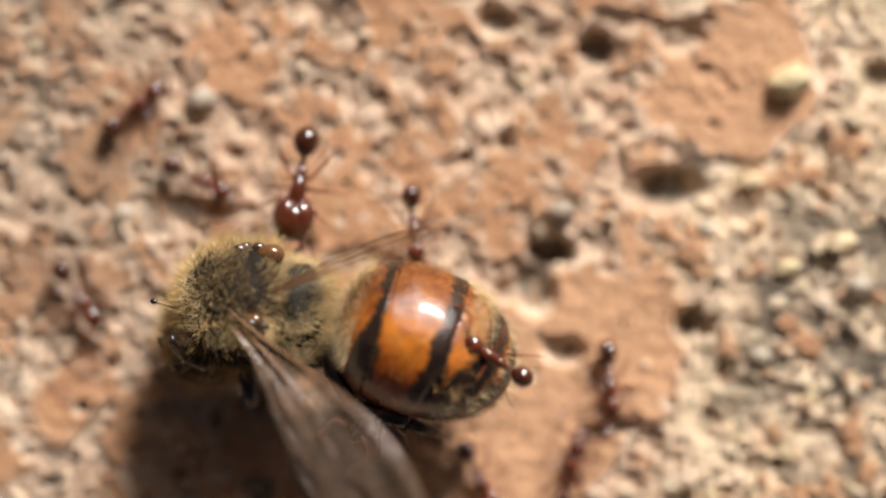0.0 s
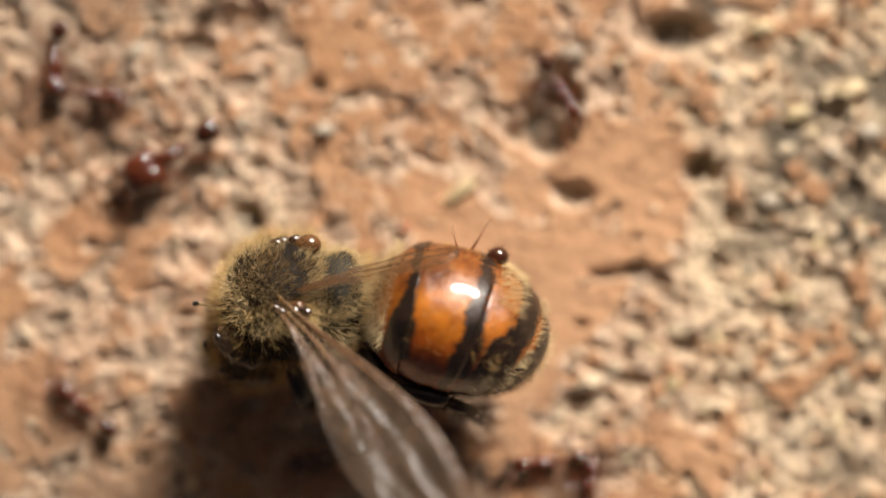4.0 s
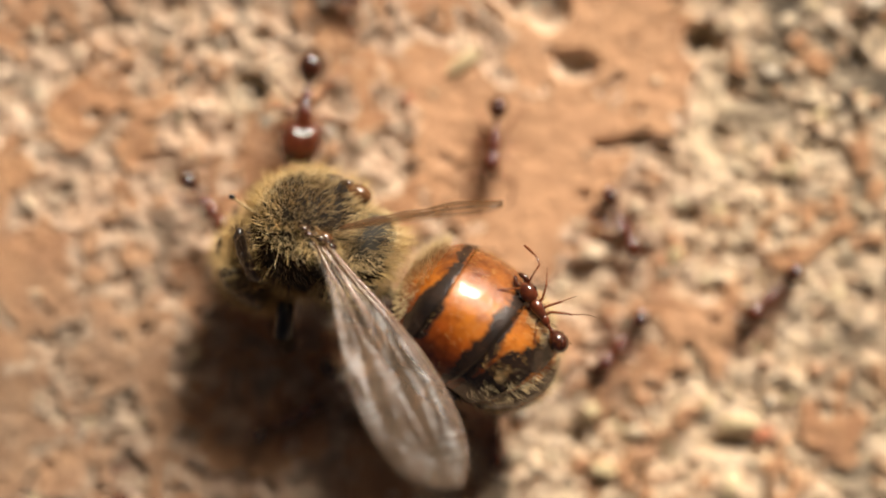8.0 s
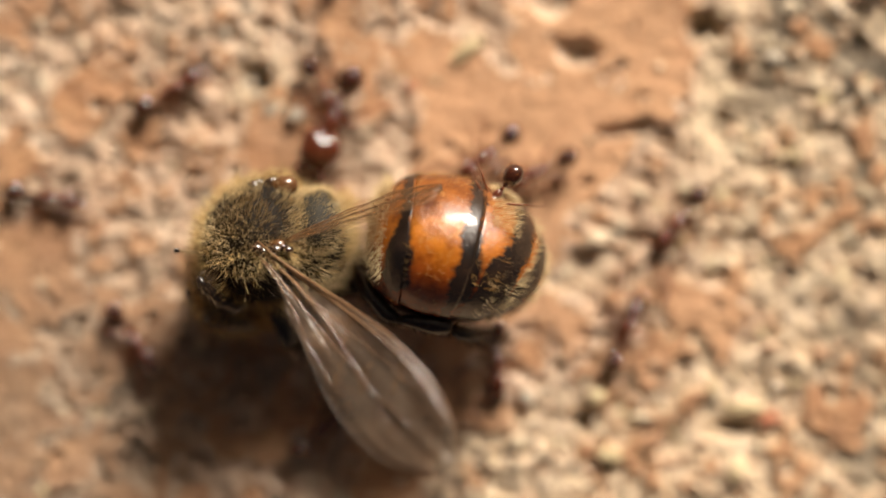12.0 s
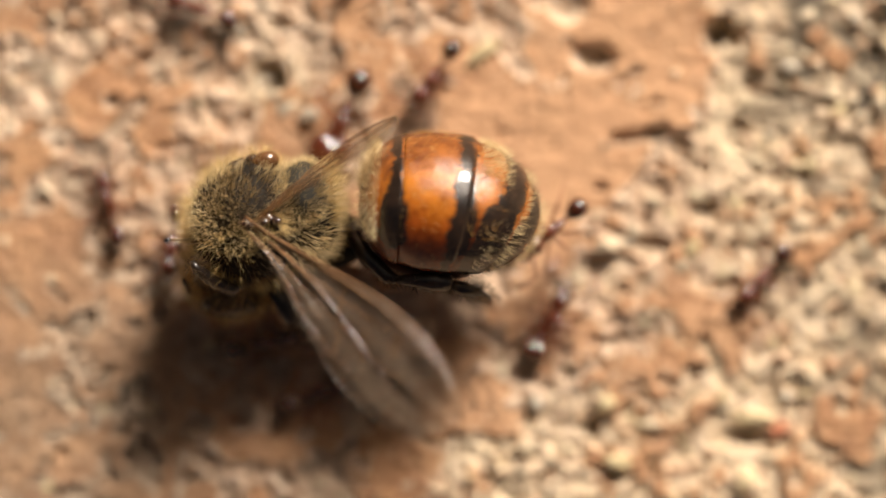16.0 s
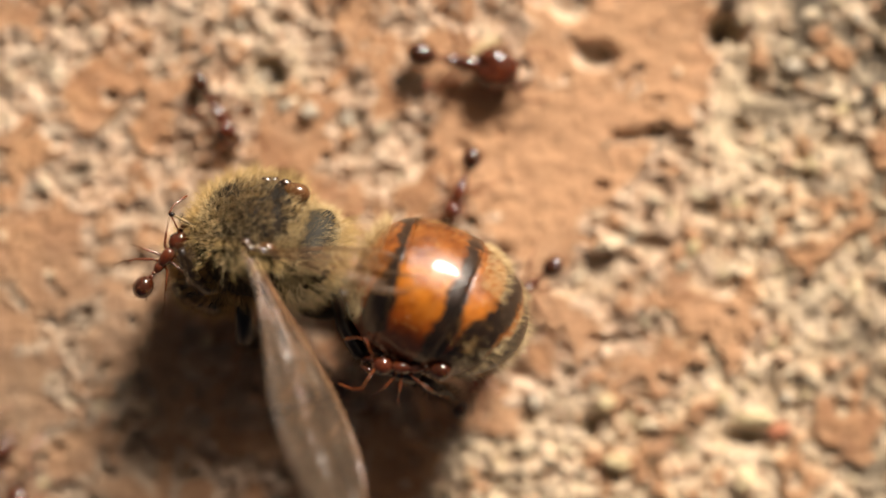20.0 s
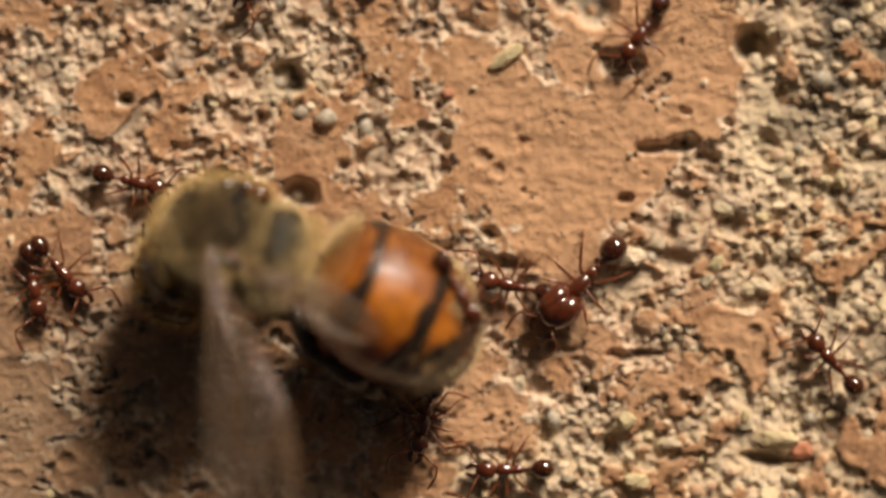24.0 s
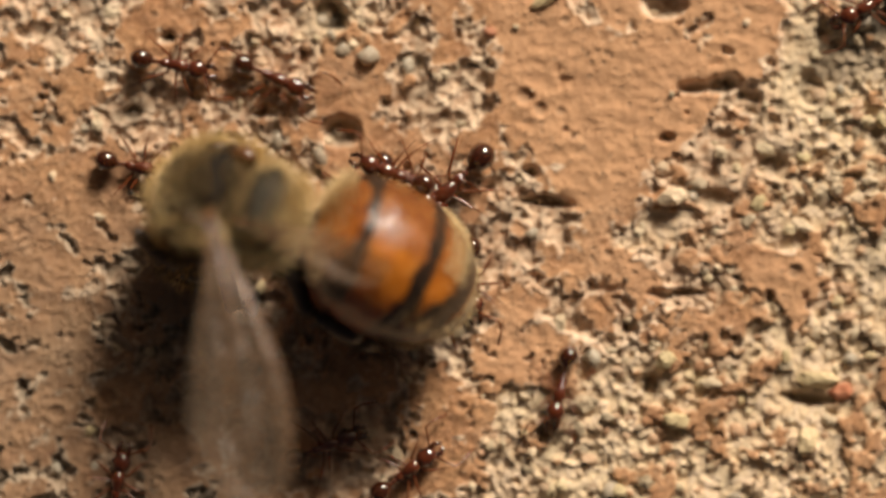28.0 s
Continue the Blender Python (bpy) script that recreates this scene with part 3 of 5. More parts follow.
def build_grains():
    rnd = random.Random(5)
    shapes = {}
    for key, mat, count in (("sand", M_GRAIN, 6), ("quartz", M_QUARTZ, 2), ("cream", M_CREAM, 2), ("red", M_RED, 2)):
        shapes[key] = []
        for i in range(count):
            me = pebble(1.0, 11 * len(key) + i)
            me.materials.append(mat)
            me.polygons.foreach_set("use_smooth", [key == "quartz"] * len(me.polygons))
            shapes[key].append(me)

    def put(key, x, y, r, stretch=1.0, turn=0.0, sink=0.35, label=""):
        ob = new("sand_grain", rnd.choice(shapes[key]))
        ob.parent = ground
        ob.matrix_basis = at(x, y, height(x, y) + r * (0.62 - sink), rnd.uniform(-20, 20), rnd.uniform(-20, 20), turn) @ Matrix.Diagonal((r * stretch, r, r, 1))
        tagged(ob, label)

    # The grains that stand out by colour or size.
    for key, x, y, r, s, a in (
            ("quartz", 10.2, 5.3, 0.36, 1.0, 0), ("quartz", -4.75, 4.05, 0.26, 1.0, 0), ("quartz", -4.0, 3.9, 0.34, 1.0, 0), ("quartz", -5.4, 4.9, 0.24, 1, 0),
            ("quartz", -4.78, 1.7, 0.24, 1, 0), ("cream", 1.1, 5.75, 0.26, 2.4, 40), ("red", -0.52, 4.7, 0.16, 1.3, 0), ("red", 9.85, -5.35, 0.3, 1.2, 20),
            ("cream", 9.1, -5.0, 0.32, 2.2, -5), ("cream", 4.75, -4.6, 0.3, 1.1, 60), ("sand", 2.4, -5.9, 0.34, 1.2, 0), ("cream", 5.1, -6.3, 0.3, 1.3, 0),
            ("cream", 8.9, -6.8, 0.36, 1.2, 80), ("quartz", 0.85, -1.05, 0.22, 1.2, 0), ("sand", 4.5, 0.95, 0.26, 1.1, 0), ("sand", 4.8, 0.1, 0.32, 1.4, 10),
            ("quartz", -6.05, 13.3, 0.42, 1.1, 0), ("quartz", -8.4, 10.0, 0.3, 1.2, 30), ("cream", 11.2, 13.3, 0.66, 1.1, 20), ("cream", 10.0, 10.4, 0.40, 1.2, 10),
            ("quartz", 4.4, 9.75, 0.36, 1.2, 0), ("cream", 12.6, 8.6, 0.42, 1.2, 0), ("quartz", 13.2, 7.3, 0.4, 1.2, 0), ("cream", 11.0, 7.9, 0.35, 1.2, 0),
            ("quartz", -2.9, 7.6, 0.3, 1.2, 0), ("sand", 5.6, 0.5, 0.22, 1, 0), ("quartz", 5.4, 0.1, 0.22, 1, 0)):
        put(key, x, y, r, s, a)
    made = 0
    while made < 230:
        x, y = rnd.uniform(-13, 13.5), rnd.uniform(-8.5, 15)
        skin, sandy, dark, sound, rim, z = (float(q[0, 0]) for q in zones(np.array([[x]]), np.array([[y]])))
        if rnd.random() < (sandy + (0.25 if x < -2 else 0.05)) * (1 - skin):
            put("quartz" if rnd.random() < (0.4 if x < -2 else 0.06) else "cream" if rnd.random() < 0.12 else "sand", x, y, rnd.uniform(0.11, 0.26), rnd.uniform(1, 1.5), rnd.uniform(0, 180))
            made += 1

    # The fine sand between them.
    g = np.random.default_rng(8)
    n = 60000
    px, py = g.uniform(-14.5, 14.5, n), g.uniform(-9.5, 16.5, n)
    skin, sandy, dark, sound, rim, z = zones(px, py)
    keep = g.uniform(0, 1, n) < (0.026 * sandy + 0.014) * (1 - 0.97 * skin)
    px, py, z = px[keep], py[keep], z[keep]
    bm = bmesh.new()
    bmesh.ops.create_icosphere(bm, subdivisions=1, radius=1.0)
    ball = np.array([v.co[:] for v in bm.verts])
    tris = np.array([[v.index for v in f.verts] for f in bm.faces])
    bm.free()
    k = len(px)
    r = g.uniform(0.05, 0.19, (k, 1, 1)) * g.uniform(0.8, 1.3, (k, 1, 1))
    lump = ball[None] * g.uniform(0.72, 1.25, (k, len(ball), 1)) * g.uniform(0.7, 1.3, (k, 1, 3)) * r
    co = (lump + np.stack([px, py, z + 0.10 * r[:, 0, 0]], axis=-1)[:, None, :]).reshape(-1, 3) * MM
    faces = (tris[None] + (np.arange(k) * len(ball))[:, None, None]).reshape(-1, 3)
    me = mesh_of("fine_sand", co.tolist(), faces.tolist(), M_GRAIN, False)
    tagged(new("fine_sand", me), "loose pale and grey sand grains on worn render", "sand", "", "stuff")


# ---- the bee ----
def shell_points(n, radii, seed, keep=None):
    g = np.random.default_rng(seed)
    d = g.normal(0, 1, (n, 3))
    d /= np.linalg.norm(d, axis=1, keepdims=True)
    if keep is not None:
        d = d[keep(d)]
    p = d * np.array(radii)
    nrm = d / np.array(radii)
    return p, nrm / np.linalg.norm(nrm, axis=1, keepdims=True)


ABD_LEN = 4.7
ABD_CURL = 52.0  # the tail curls under by so many degrees


def abd_radius(s):
    """Abdomen radius in mm at share s of its length from the waist."""
    u = (s - 0.46) / (0.465 if s < 0.46 else 0.545)
    return max(0.12, 2.03 * (1 - min(1.0, abs(u)) ** (3.0 if s < 0.46 else 2.2)) ** 0.5)


def abd_spine():
    """Stations of the bent middle line: x, z and the turn there."""
    x, z, out = 0.0, 0.0, []
    for i in range(201):
        turn = radians(ABD_CURL) * max(0.0, (i / 200 - 0.40) / 0.60) ** 1.2
        out.append((x, z, turn))
        x -= math.cos(turn) * ABD_LEN / 200
        z -= math.sin(turn) * ABD_LEN / 200
    return out


SPINE = abd_spine()


def abd_point(s, a, r):
    """Place in mm at share s, angle a from the back towards the near flank, distance r from the middle line."""
    x, z, turn = SPINE[min(200, max(0, round(s * 200)))]
    up = r * math.cos(a) * 0.92
    return (x - math.sin(turn) * up, r * math.sin(a), z + math.cos(turn) * up)


def ease(a, b, v):
    q = min(1.0, max(0.0, (v - a) / (b - a)))
    return q * q * (3 - 2 * q)


def black_reach(s, deg):
    """How far, in mm, a place lies inside the nearest black band (negative: outside), by share of length and angle."""
    side = abs(deg)
    g, low = ease(18, 62, side), ease(84, 100, side)
    bands = ((0.168 - 0.055 * g + 0.08 * low, 0.222 + 0.045 * g - 0.10 * low),
             (0.500 - 0.01 * g, 0.562 + 0.05 * g - 0.06 * low),
             (0.690 - 0.075 * g, 0.785),
             (0.825 - 0.035 * g, 0.905),
             (0.945 - 0.03 * g, 1.10))
    return max(min(s - lo, hi - s) for lo, hi in bands) * ABD_LEN


def build_tergite(first, last, seed, lift, mat):
    """One overlapping back plate between two shares of the abdomen's length."""
    around, along = 64, 16
    verts, faces, band, flank = [], [], [], []
    for layer in (lift, lift - 0.05):
        for i in range(along + 1):
            f = i / along
            s = first + (last - first) * f
            for k in range(around + 1):
                deg = -112 + 224 * k / around
                a = radians(deg)
                r = abd_radius(s) + layer * (0.30 + 0.70 * f)
                r *= 1 + 0.024 * noise.noise(Vector((s * 9 + seed, math.cos(a) * 2, math.sin(a) * 2)))
                verts.append(Vector(abd_point(s, a, r)) * MM)
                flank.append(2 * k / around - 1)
                band.append(black_reach(s, deg))
    row = around + 1
    half = row * (along + 1)
    for i in range(along):
        for k in range(around):
            a = i * row + k
            faces.append((a, a + 1, a + row + 1, a + row))
            faces.append((half + a, half + a + row, half + a + row + 1, half + a + 1))
    for i in range(along):
        for k in (0, around):
            a, b = i * row + k, (i + 1) * row + k
            faces.append((a, b, half + b, half + a) if k == 0 else (b, a, half + a, half + b))
    for k in range(around):
        a = along * row + k
        faces.append((a, a + 1, half + a + 1, half + a))
        faces.append((k + 1, k, half + k, half + k + 1))
    me = mesh_of("tergite", verts, faces, mat)
    attr = me.attributes.new("band", "FLOAT", "POINT")
    attr.data.foreach_set("value", band)
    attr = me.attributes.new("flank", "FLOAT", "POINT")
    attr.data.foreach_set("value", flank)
    return me


def wing_mesh(length, width, folds, seed):
    """A thin crumpled blade from the hinge at the origin back along -x."""
    nu, nv = 40, 22
    verts, faces = [], []
    for layer in (0.007, -0.007):
        for i in range(nu + 1):
            u = i / nu
            grow = min(1.0, u / 0.68)
            w = width * (0.13 + 0.87 * grow * grow * (3 - 2 * grow)) * (1.0 if u < 0.68 else max(0.02, 1 - ((u - 0.68) / 0.32) ** 2.3) ** 0.5)
            for j in range(nv + 1):
                v = j / nv - 0.36
                bow = -0.35 * width * math.sin(u * 2.6) * 0.3
                z = folds * math.sin(j / nv * 5.6 * math.pi + 0.7 * math.sin(u * 5)) * (0.35 + 0.65 * u) * (1 - 0.5 * u)
                z += 0.06 * noise.noise(Vector((u * 3 + seed, v * 4, 0))) + 0.07 * noise.noise(Vector((u * 3 + seed, v * 15, 4))) + 0.05 * noise.noise(Vector((u * 5 + seed, v * 12, 8))) + 0.09 * math.sin(u * 2.4)
                verts.append((-u * length * MM, (v * w + bow) * MM, (z + layer) * MM))
    row = nv + 1
    half = row * (nu + 1)
    for i in range(nu):
        for j in range(nv):
            a = i * row + j
            faces.append((a, a + row, a + row + 1, a + 1))
            faces.append((half + a, half + a + 1, half + a + row + 1, half + a + row))
    for i in range(nu):
        for j, flip in ((0, False), (nv, True)):
            a, b = i * row + j, (i + 1) * row + j
            faces.append((a, half + a, half + b, b) if not flip else (b, half + b, half + a, a))
    return verts, faces


def build_wing(name, length, width, folds, seed, parent, label, m, mat):
    verts, faces = wing_mesh(length, width, folds, seed)
    wing = part(name, mesh_of(name, verts, faces, mat), parent, label, m)
    nu, nv, row = 40, 22, 23
    for share, stop, thick in ((0, 40, 0.060), (2, 36, 0.050), (6, 31, 0.035), (10, 34, 0.033), (14, 33, 0.028), (18, 27, 0.026)):
        pts = [Vector(verts[i * row + min(nv, max(0, round(share + (0 if share < 3 else 1.6 * math.sin(i * 0.16 + share)))))]) / MM for i in range(0, stop + 1, 2)]
        part("vein", mesh_of("vein", *tube(pts, [thick * (length / 8.1) ** 1.6 * (1.1 - 0.8 * k / len(pts)) for k in range(len(pts))], 5), M_VEIN), wing)
    for i, a, b in ((17, 4, 11), (23, 8, 15), (26, 2, 9), (20, 12, 19)):
        pts = [Vector(verts[(i + (k - a) // 3) * row + k]) / MM for k in range(a, b + 1)]
        part("vein", mesh_of("vein", *tube(pts, [0.022] * len(pts), 5), M_VEIN), wing)
    return wing


def leg_with_hair(pts, rad, parent, label):
    leg = part("leg", mesh_of("leg", *tube(pts, rad, 9), M_BLACK), parent, label)
    g = np.random.default_rng(len(pts))
    a = np.array(pts)
    i = g.integers(1, len(pts) - 1, 420)
    q = g.uniform(0, 1, (420, 1))
    mid = a[i] * (1 - q) + a[i + 1] * q
    out = g.normal(0, 1, (420, 3))
    out /= np.linalg.norm(out, axis=1, keepdims=True)
    hair = mesh_of("leg_hair", *hairs(mid + out * 0.2, out, np.array([[-0.3, 0, 0]]), 0.24, 0.006, 12), M_DUSK, False)
    ob = new("leg_hair", hair)
    ob.parent = leg
    return leg


def speckle(d):
    """An even random share for each direction."""
    q = np.sin(d[:, 0] * 127.1 + d[:, 1] * 311.7 + d[:, 2] * 74.7) * 437.58
    return q - np.floor(q)


def build_bee():
    bee = thing("honeybee", "dead golden-haired honeybee with amber and black banded abdomen", "bee")
    scutum = egg(1.62, 1.62, 1.55, (0.35, 0, 0.05), 18, 28, 0.05, 0.08)
    thorax = part("thorax", mesh_of("thorax", *joined(scutum, egg(1.15, 1.45, 1.2, (-0.95, 0, -0.1), 14, 24, -0.1, 0.1), egg(1.0, 0.85, 0.6, (-1.75, 0.2, -1.15), 12, 20, 0, 0.1)), M_THORAX), bee, "dark thorax under dense golden hair")
    part("scutellum", mesh_of("scutellum", *egg(0.66, 1.02, 0.50, (-1.30, 0, 0.80), 16, 26, 0, 0.06), M_SCUTE), thorax, "dull grey-brown scutellum")
    for side in (1, -1):
        part("tegula", mesh_of("tegula", *egg(*((0.38, 0.28, 0.28) if side < 0 else (0.26, 0.18, 0.16)), (-0.42 if side < 0 else -0.15, 1.00 * side, 1.22), 12, 18, 0.1), M_TEGULA), thorax, "glossy brown wing-base plate")
        for q in range(6):
            plate = egg(0.19 - 0.02 * (q % 3), 0.12, 0.10, (0.42 - 0.17 * q, (1.06 + 0.10 * (q % 2)) * side, 1.28 - 0.04 * (q % 3)), 8, 12, 0.1, 0.35)
            part("hinge_plate", mesh_of("hinge_plate", *plate, M_HINGE), thorax, "shiny dark wing hinge plate")
    lean = np.array([[-0.75, 0, 0.1]])

    def groove(d):
        """Distance from the seam that runs over the back between the two wing hinges."""
        return abs(d[:, 0] + 0.26 + 0.16 * d[:, 1] + 0.05 * np.sin(d[:, 1] * 9))

    def disc(d):
        """0 at the middle of the rubbed disc of the back, 1 at its rim."""
        return np.hypot(np.hypot((d[:, 0] - 0.60) / 0.36, (d[:, 1] + 0.26) / 0.56), 0.3 * np.sin(d[:, 0] * 9 + d[:, 1] * 7))

    def socket(d):
        """Inside the bare hollow under the near wing."""
        return (np.hypot((d[:, 0] + 0.02) / 0.58, (d[:, 2] - 0.20) / 0.52) < 1) & (d[:, 1] > 0)

    shell, mid = (1.62, 1.62, 1.55), np.array([0.35, 0, 0.05])
    p, nrm = shell_points(13500, shell, 1, lambda d: ((d[:, 2] < 0.45) | (abs(d[:, 1]) > 0.62)) & ((groove(d) > 0.11 + 0.20 * speckle(d)) | (d[:, 2] < 0.1)) & (~socket(d) | (speckle(d) < 0.06)) & ((d[:, 1] < 0.15) | (d[:, 2] > 0.55) | (np.modf(speckle(d) * 37)[0] < 0.28)))
    part("fur", mesh_of("fur", *hairs(p + mid, nrm, lean * 0.30, 0.50, 0.0056, 2, 0.30, 0.24), M_GOLD, False), thorax, "dense golden hair")
    p, nrm = shell_points(12500, shell, 21, lambda d: (d[:, 2] > 0.30) & (disc(d) > 0.36 + 0.70 * speckle(d)) & (groove(d) > 0.04 + 0.13 * speckle(d)))
    part("fur", mesh_of("fur", *hairs(p + mid, nrm, lean * 0.35, 0.30, 0.0056, 22, 0.25, 0.16), M_PALE, False), thorax, "short pale golden hair round the back")
    p, nrm = shell_points(16000, shell, 23, lambda d: (d[:, 2] > 0.25) & (disc(d) < 1.30) & (speckle(d) < 0.42))
    part("fur", mesh_of("fur", *hairs(p + mid, nrm, lean * 0.9, 0.17, 0.0050, 24), M_PALE, False), thorax, "rubbed short hair on the dark disc")
    p, nrm = shell_points(5200, (1.15, 1.45, 1.2), 3, lambda d: (d[:, 0] < 0.55) & ((d[:, 2] < 0.45) | (abs(d[:, 1]) > 0.75) | (d[:, 0] > 0.05)))
    part("fur", mesh_of("fur", *hairs(p + np.array([-0.95, 0, -0.1]), nrm, np.array([[-0.4, 0, 0]]), 0.36, 0.0050, 4), M_PALE, False), thorax, "pale yellow hair")
    p, nrm = shell_points(3400, shell, 5, lambda d: (d[:, 2] > 0.0) | (d[:, 1] > 0))
    part("fur", mesh_of("fur", *hairs(p + mid, nrm, lean, 0.24, 0.0075, 6), M_DUSK, False), thorax, "short dark hair between the golden hair")
    p, nrm = shell_points(3200, (0.66, 1.02, 0.50), 31, lambda d: (d[:, 2] > -0.2) & ((d[:, 0] < -0.35) | (abs(d[:, 1]) > 0.65) | (speckle(d) < 0.32)))
    part("fur", mesh_of("fur", *hairs(p + np.array([-1.30, 0, 0.80]), nrm, np.array([[-0.5, 0, 0]]), 0.26, 0.0050, 32), M_PALE, False), thorax, "pale fringe on the scutellum")
    p, nrm = shell_points(1500, (0.5, 1.15, 0.5), 7, lambda d: (d[:, 2] > -0.3) & (d[:, 0] < -0.35))
    part("fur", mesh_of("fur", *hairs(p + np.array([-1.62, 0, 0.55]), nrm, np.array([[-0.5, 0, 0.1]]), 0.50, 0.0055, 8), M_GOLD, False), thorax, "long golden hair tuft")
    for side in (1, -1):
        p, nrm = shell_points(420, (0.5, 0.35, 0.35), 40 + side, lambda d: d[:, 2] > -0.3)
        part("fur", mesh_of("fur", *hairs(p + np.array([-0.1, 1.12 * side, 0.98]), nrm, np.array([[-0.2, 0.5 * side, 0.1]]), 0.40, 0.0052, 41), M_GOLD, False), thorax, "tuft beside the wing base")

    head = part("head", mesh_of("head", *egg(0.75, 1.28, 1.15, (0, 0, 0), 14, 22, 0.12, 0.05), M_THORAX), bee, "black hairy head tucked down", at(1.2, 0.05, -1.7, 0, 66, 0))
    for side in (1, -1):
        part("eye", mesh_of("eye", *egg(0.45, 0.34, 0.85, (0.12, 1.08 * side, 0.1), 12, 16), M_EYE), head, "glossy black compound eye")
        pts = [(0.55, 0.2 * side, 0.25), (0.45, 0.5 * side, 0.9), (0.2, 0.62 * side, 1.2), (-0.1, 0.66 * side, 1.38), (-0.35, 0.70 * side, 1.5)]
        part("antenna", mesh_of("antenna", *tube(pts, [0.045, 0.04, 0.055, 0.055, 0.05]), M_BLACK), head, "black elbowed antenna")
    p, nrm = shell_points(5200, (0.75, 1.28, 1.15), 9)
    part("fur", mesh_of("fur", *hairs(p, nrm, np.array([[0.2, 0, 0.1]]), 0.50, 0.0060, 10, 0.35, 0.25), M_GOLD, False), head, "ragged golden face hair")

    feeler = part("antenna", mesh_of("antenna", *tube([(1.7, 0.35, 0.2), (2.1, 0.32, 0.30), (2.55, 0.25, 0.34)], (0.045, 0.035, 0.03), 8), M_PALESTEM), bee, "pale stem of the raised antenna")
    part("tip", mesh_of("tip", *egg(0.10, 0.075, 0.075, (2.60, 0.24, 0.345), 8, 12), M_EYE), feeler, "black glossy tip")

    # Legs hang from the underside; the near hind leg lies along the abdomen.
    for pts, rad in (
            ([(0.6, 1.0, -1.0), (1.2, 1.52, -0.72), (1.65, 1.52, -0.15), (1.95, 1.40, 0.30), (2.02, 1.30, 0.48)], (0.18, 0.20, 0.17, 0.15, 0.08)),
            ([(0.7, 0.9, -1.35), (1.3, 1.25, -1.75), (1.72, 1.27, -1.58), (1.98, 1.2, -1.38)], (0.2, 0.24, 0.2, 0.11)),
            ([(0.2, 0.9, -1.35), (-0.2, 1.7, -2.2), (-0.4, 1.3, -3.0), (-0.2, 0.6, -3.5)], (0.22, 0.25, 0.2, 0.1)),
            ([(1.1, -0.7, -1.25), (1.6, -1.1, -2.0), (1.3, -0.7, -2.7), (1.0, -0.4, -3.0)], (0.2, 0.22, 0.18, 0.09)),
            ([(0.1, -0.9, -1.35), (-0.4, -1.3, -2.2), (-0.8, -0.9, -2.9), (-1.1, -0.5, -3.2)], (0.22, 0.24, 0.19, 0.1)),
            ([(-0.9, -0.8, -1.2), (-1.9, -1.1, -2.1), (-3.0, -0.7, -2.6), (-4.0, -0.2, -2.7)], (0.24, 0.3, 0.26, 0.12))):
        leg_with_hair(pts, rad, bee, "folded black leg")

    rings, cuts = 32, 30
    core = [Vector(abd_point(i / cuts, 2 * math.pi * k / rings, max(0.1, abd_radius(i / cuts) - 0.08))) * MM for i in range(cuts + 1) for k in range(rings)]
    skin = [(i * rings + k, i * rings + (k + 1) % rings, (i + 1) * rings + (k + 1) % rings, (i + 1) * rings + k) for i in range(cuts) for k in range(rings)]
    skin += [tuple(range(rings))[::-1], tuple(range(cuts * rings, (cuts + 1) * rings))]
    abdomen = part("abdomen", mesh_of("abdomen", core, skin, M_BELLY), bee, "amber abdomen with black bands")
    for a, b in ((0.14, 0.36), (0.34, 0.56), (0.54, 0.74), (0.72, 0.90)):
        pts, quads = [], []
        for i in range(7):
            s = a + (b - a) * i / 6
            for k in range(21):
                q = radians(118 + 124 * k / 20)
                pts.append(Vector(abd_point(s, q, abd_radius(s) - 0.03 + 0.08 * i / 6)) * MM)
        quads = [(i * 21 + k, i * 21 + k + 1, i * 21 + k + 22, i * 21 + k + 21) for i in range(6) for k in range(20)]
        part("sternite", mesh_of("sternite", pts, quads, M_BELLY), abdomen, "dark belly plate")
    # The near hind leg: thigh, shin with its pollen basket, and foot.
    for name, pts, rad in (("leg", [(0.3, 0.1, -0.9), (-0.3, 1.05, -1.10), (-0.9, 1.62, -1.28), (-1.15, 1.70, -1.3)], (0.16, 0.24, 0.22, 0.13)),
                           ("leg", [(-1.1, 1.70, -1.3), (-1.5, 1.76, -1.22), (-2.1, 1.80, -1.18), (-2.5, 1.74, -1.25), (-2.6, 1.7, -1.3)], (0.10, 0.19, 0.29, 0.26, 0.12)),
                           ("leg", [(-2.58, 1.7, -1.3), (-2.9, 1.62, -1.5), (-3.3, 1.4, -1.75), (-3.5, 1.2, -1.95), (-3.75, 1.05, -2.2)], (0.12, 0.20, 0.17, 0.07, 0.04))):
        leg_with_hair(pts, rad, abdomen, "black hairy hind leg along the abdomen")
    part("waist", mesh_of("waist", *egg(0.45, 0.26, 0.24, (-0.02, 0, -1.05)), M_BELLY), abdomen, "narrow dark waist")
    for k, (a, b) in enumerate(((0.0, 0.075), (0.06, 0.23), (0.225, 0.567), (0.56, 0.79), (0.78, 0.91), (0.90, 1.0))):
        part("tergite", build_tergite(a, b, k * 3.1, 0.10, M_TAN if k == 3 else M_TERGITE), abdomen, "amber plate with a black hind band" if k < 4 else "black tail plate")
    g = np.random.default_rng(14)
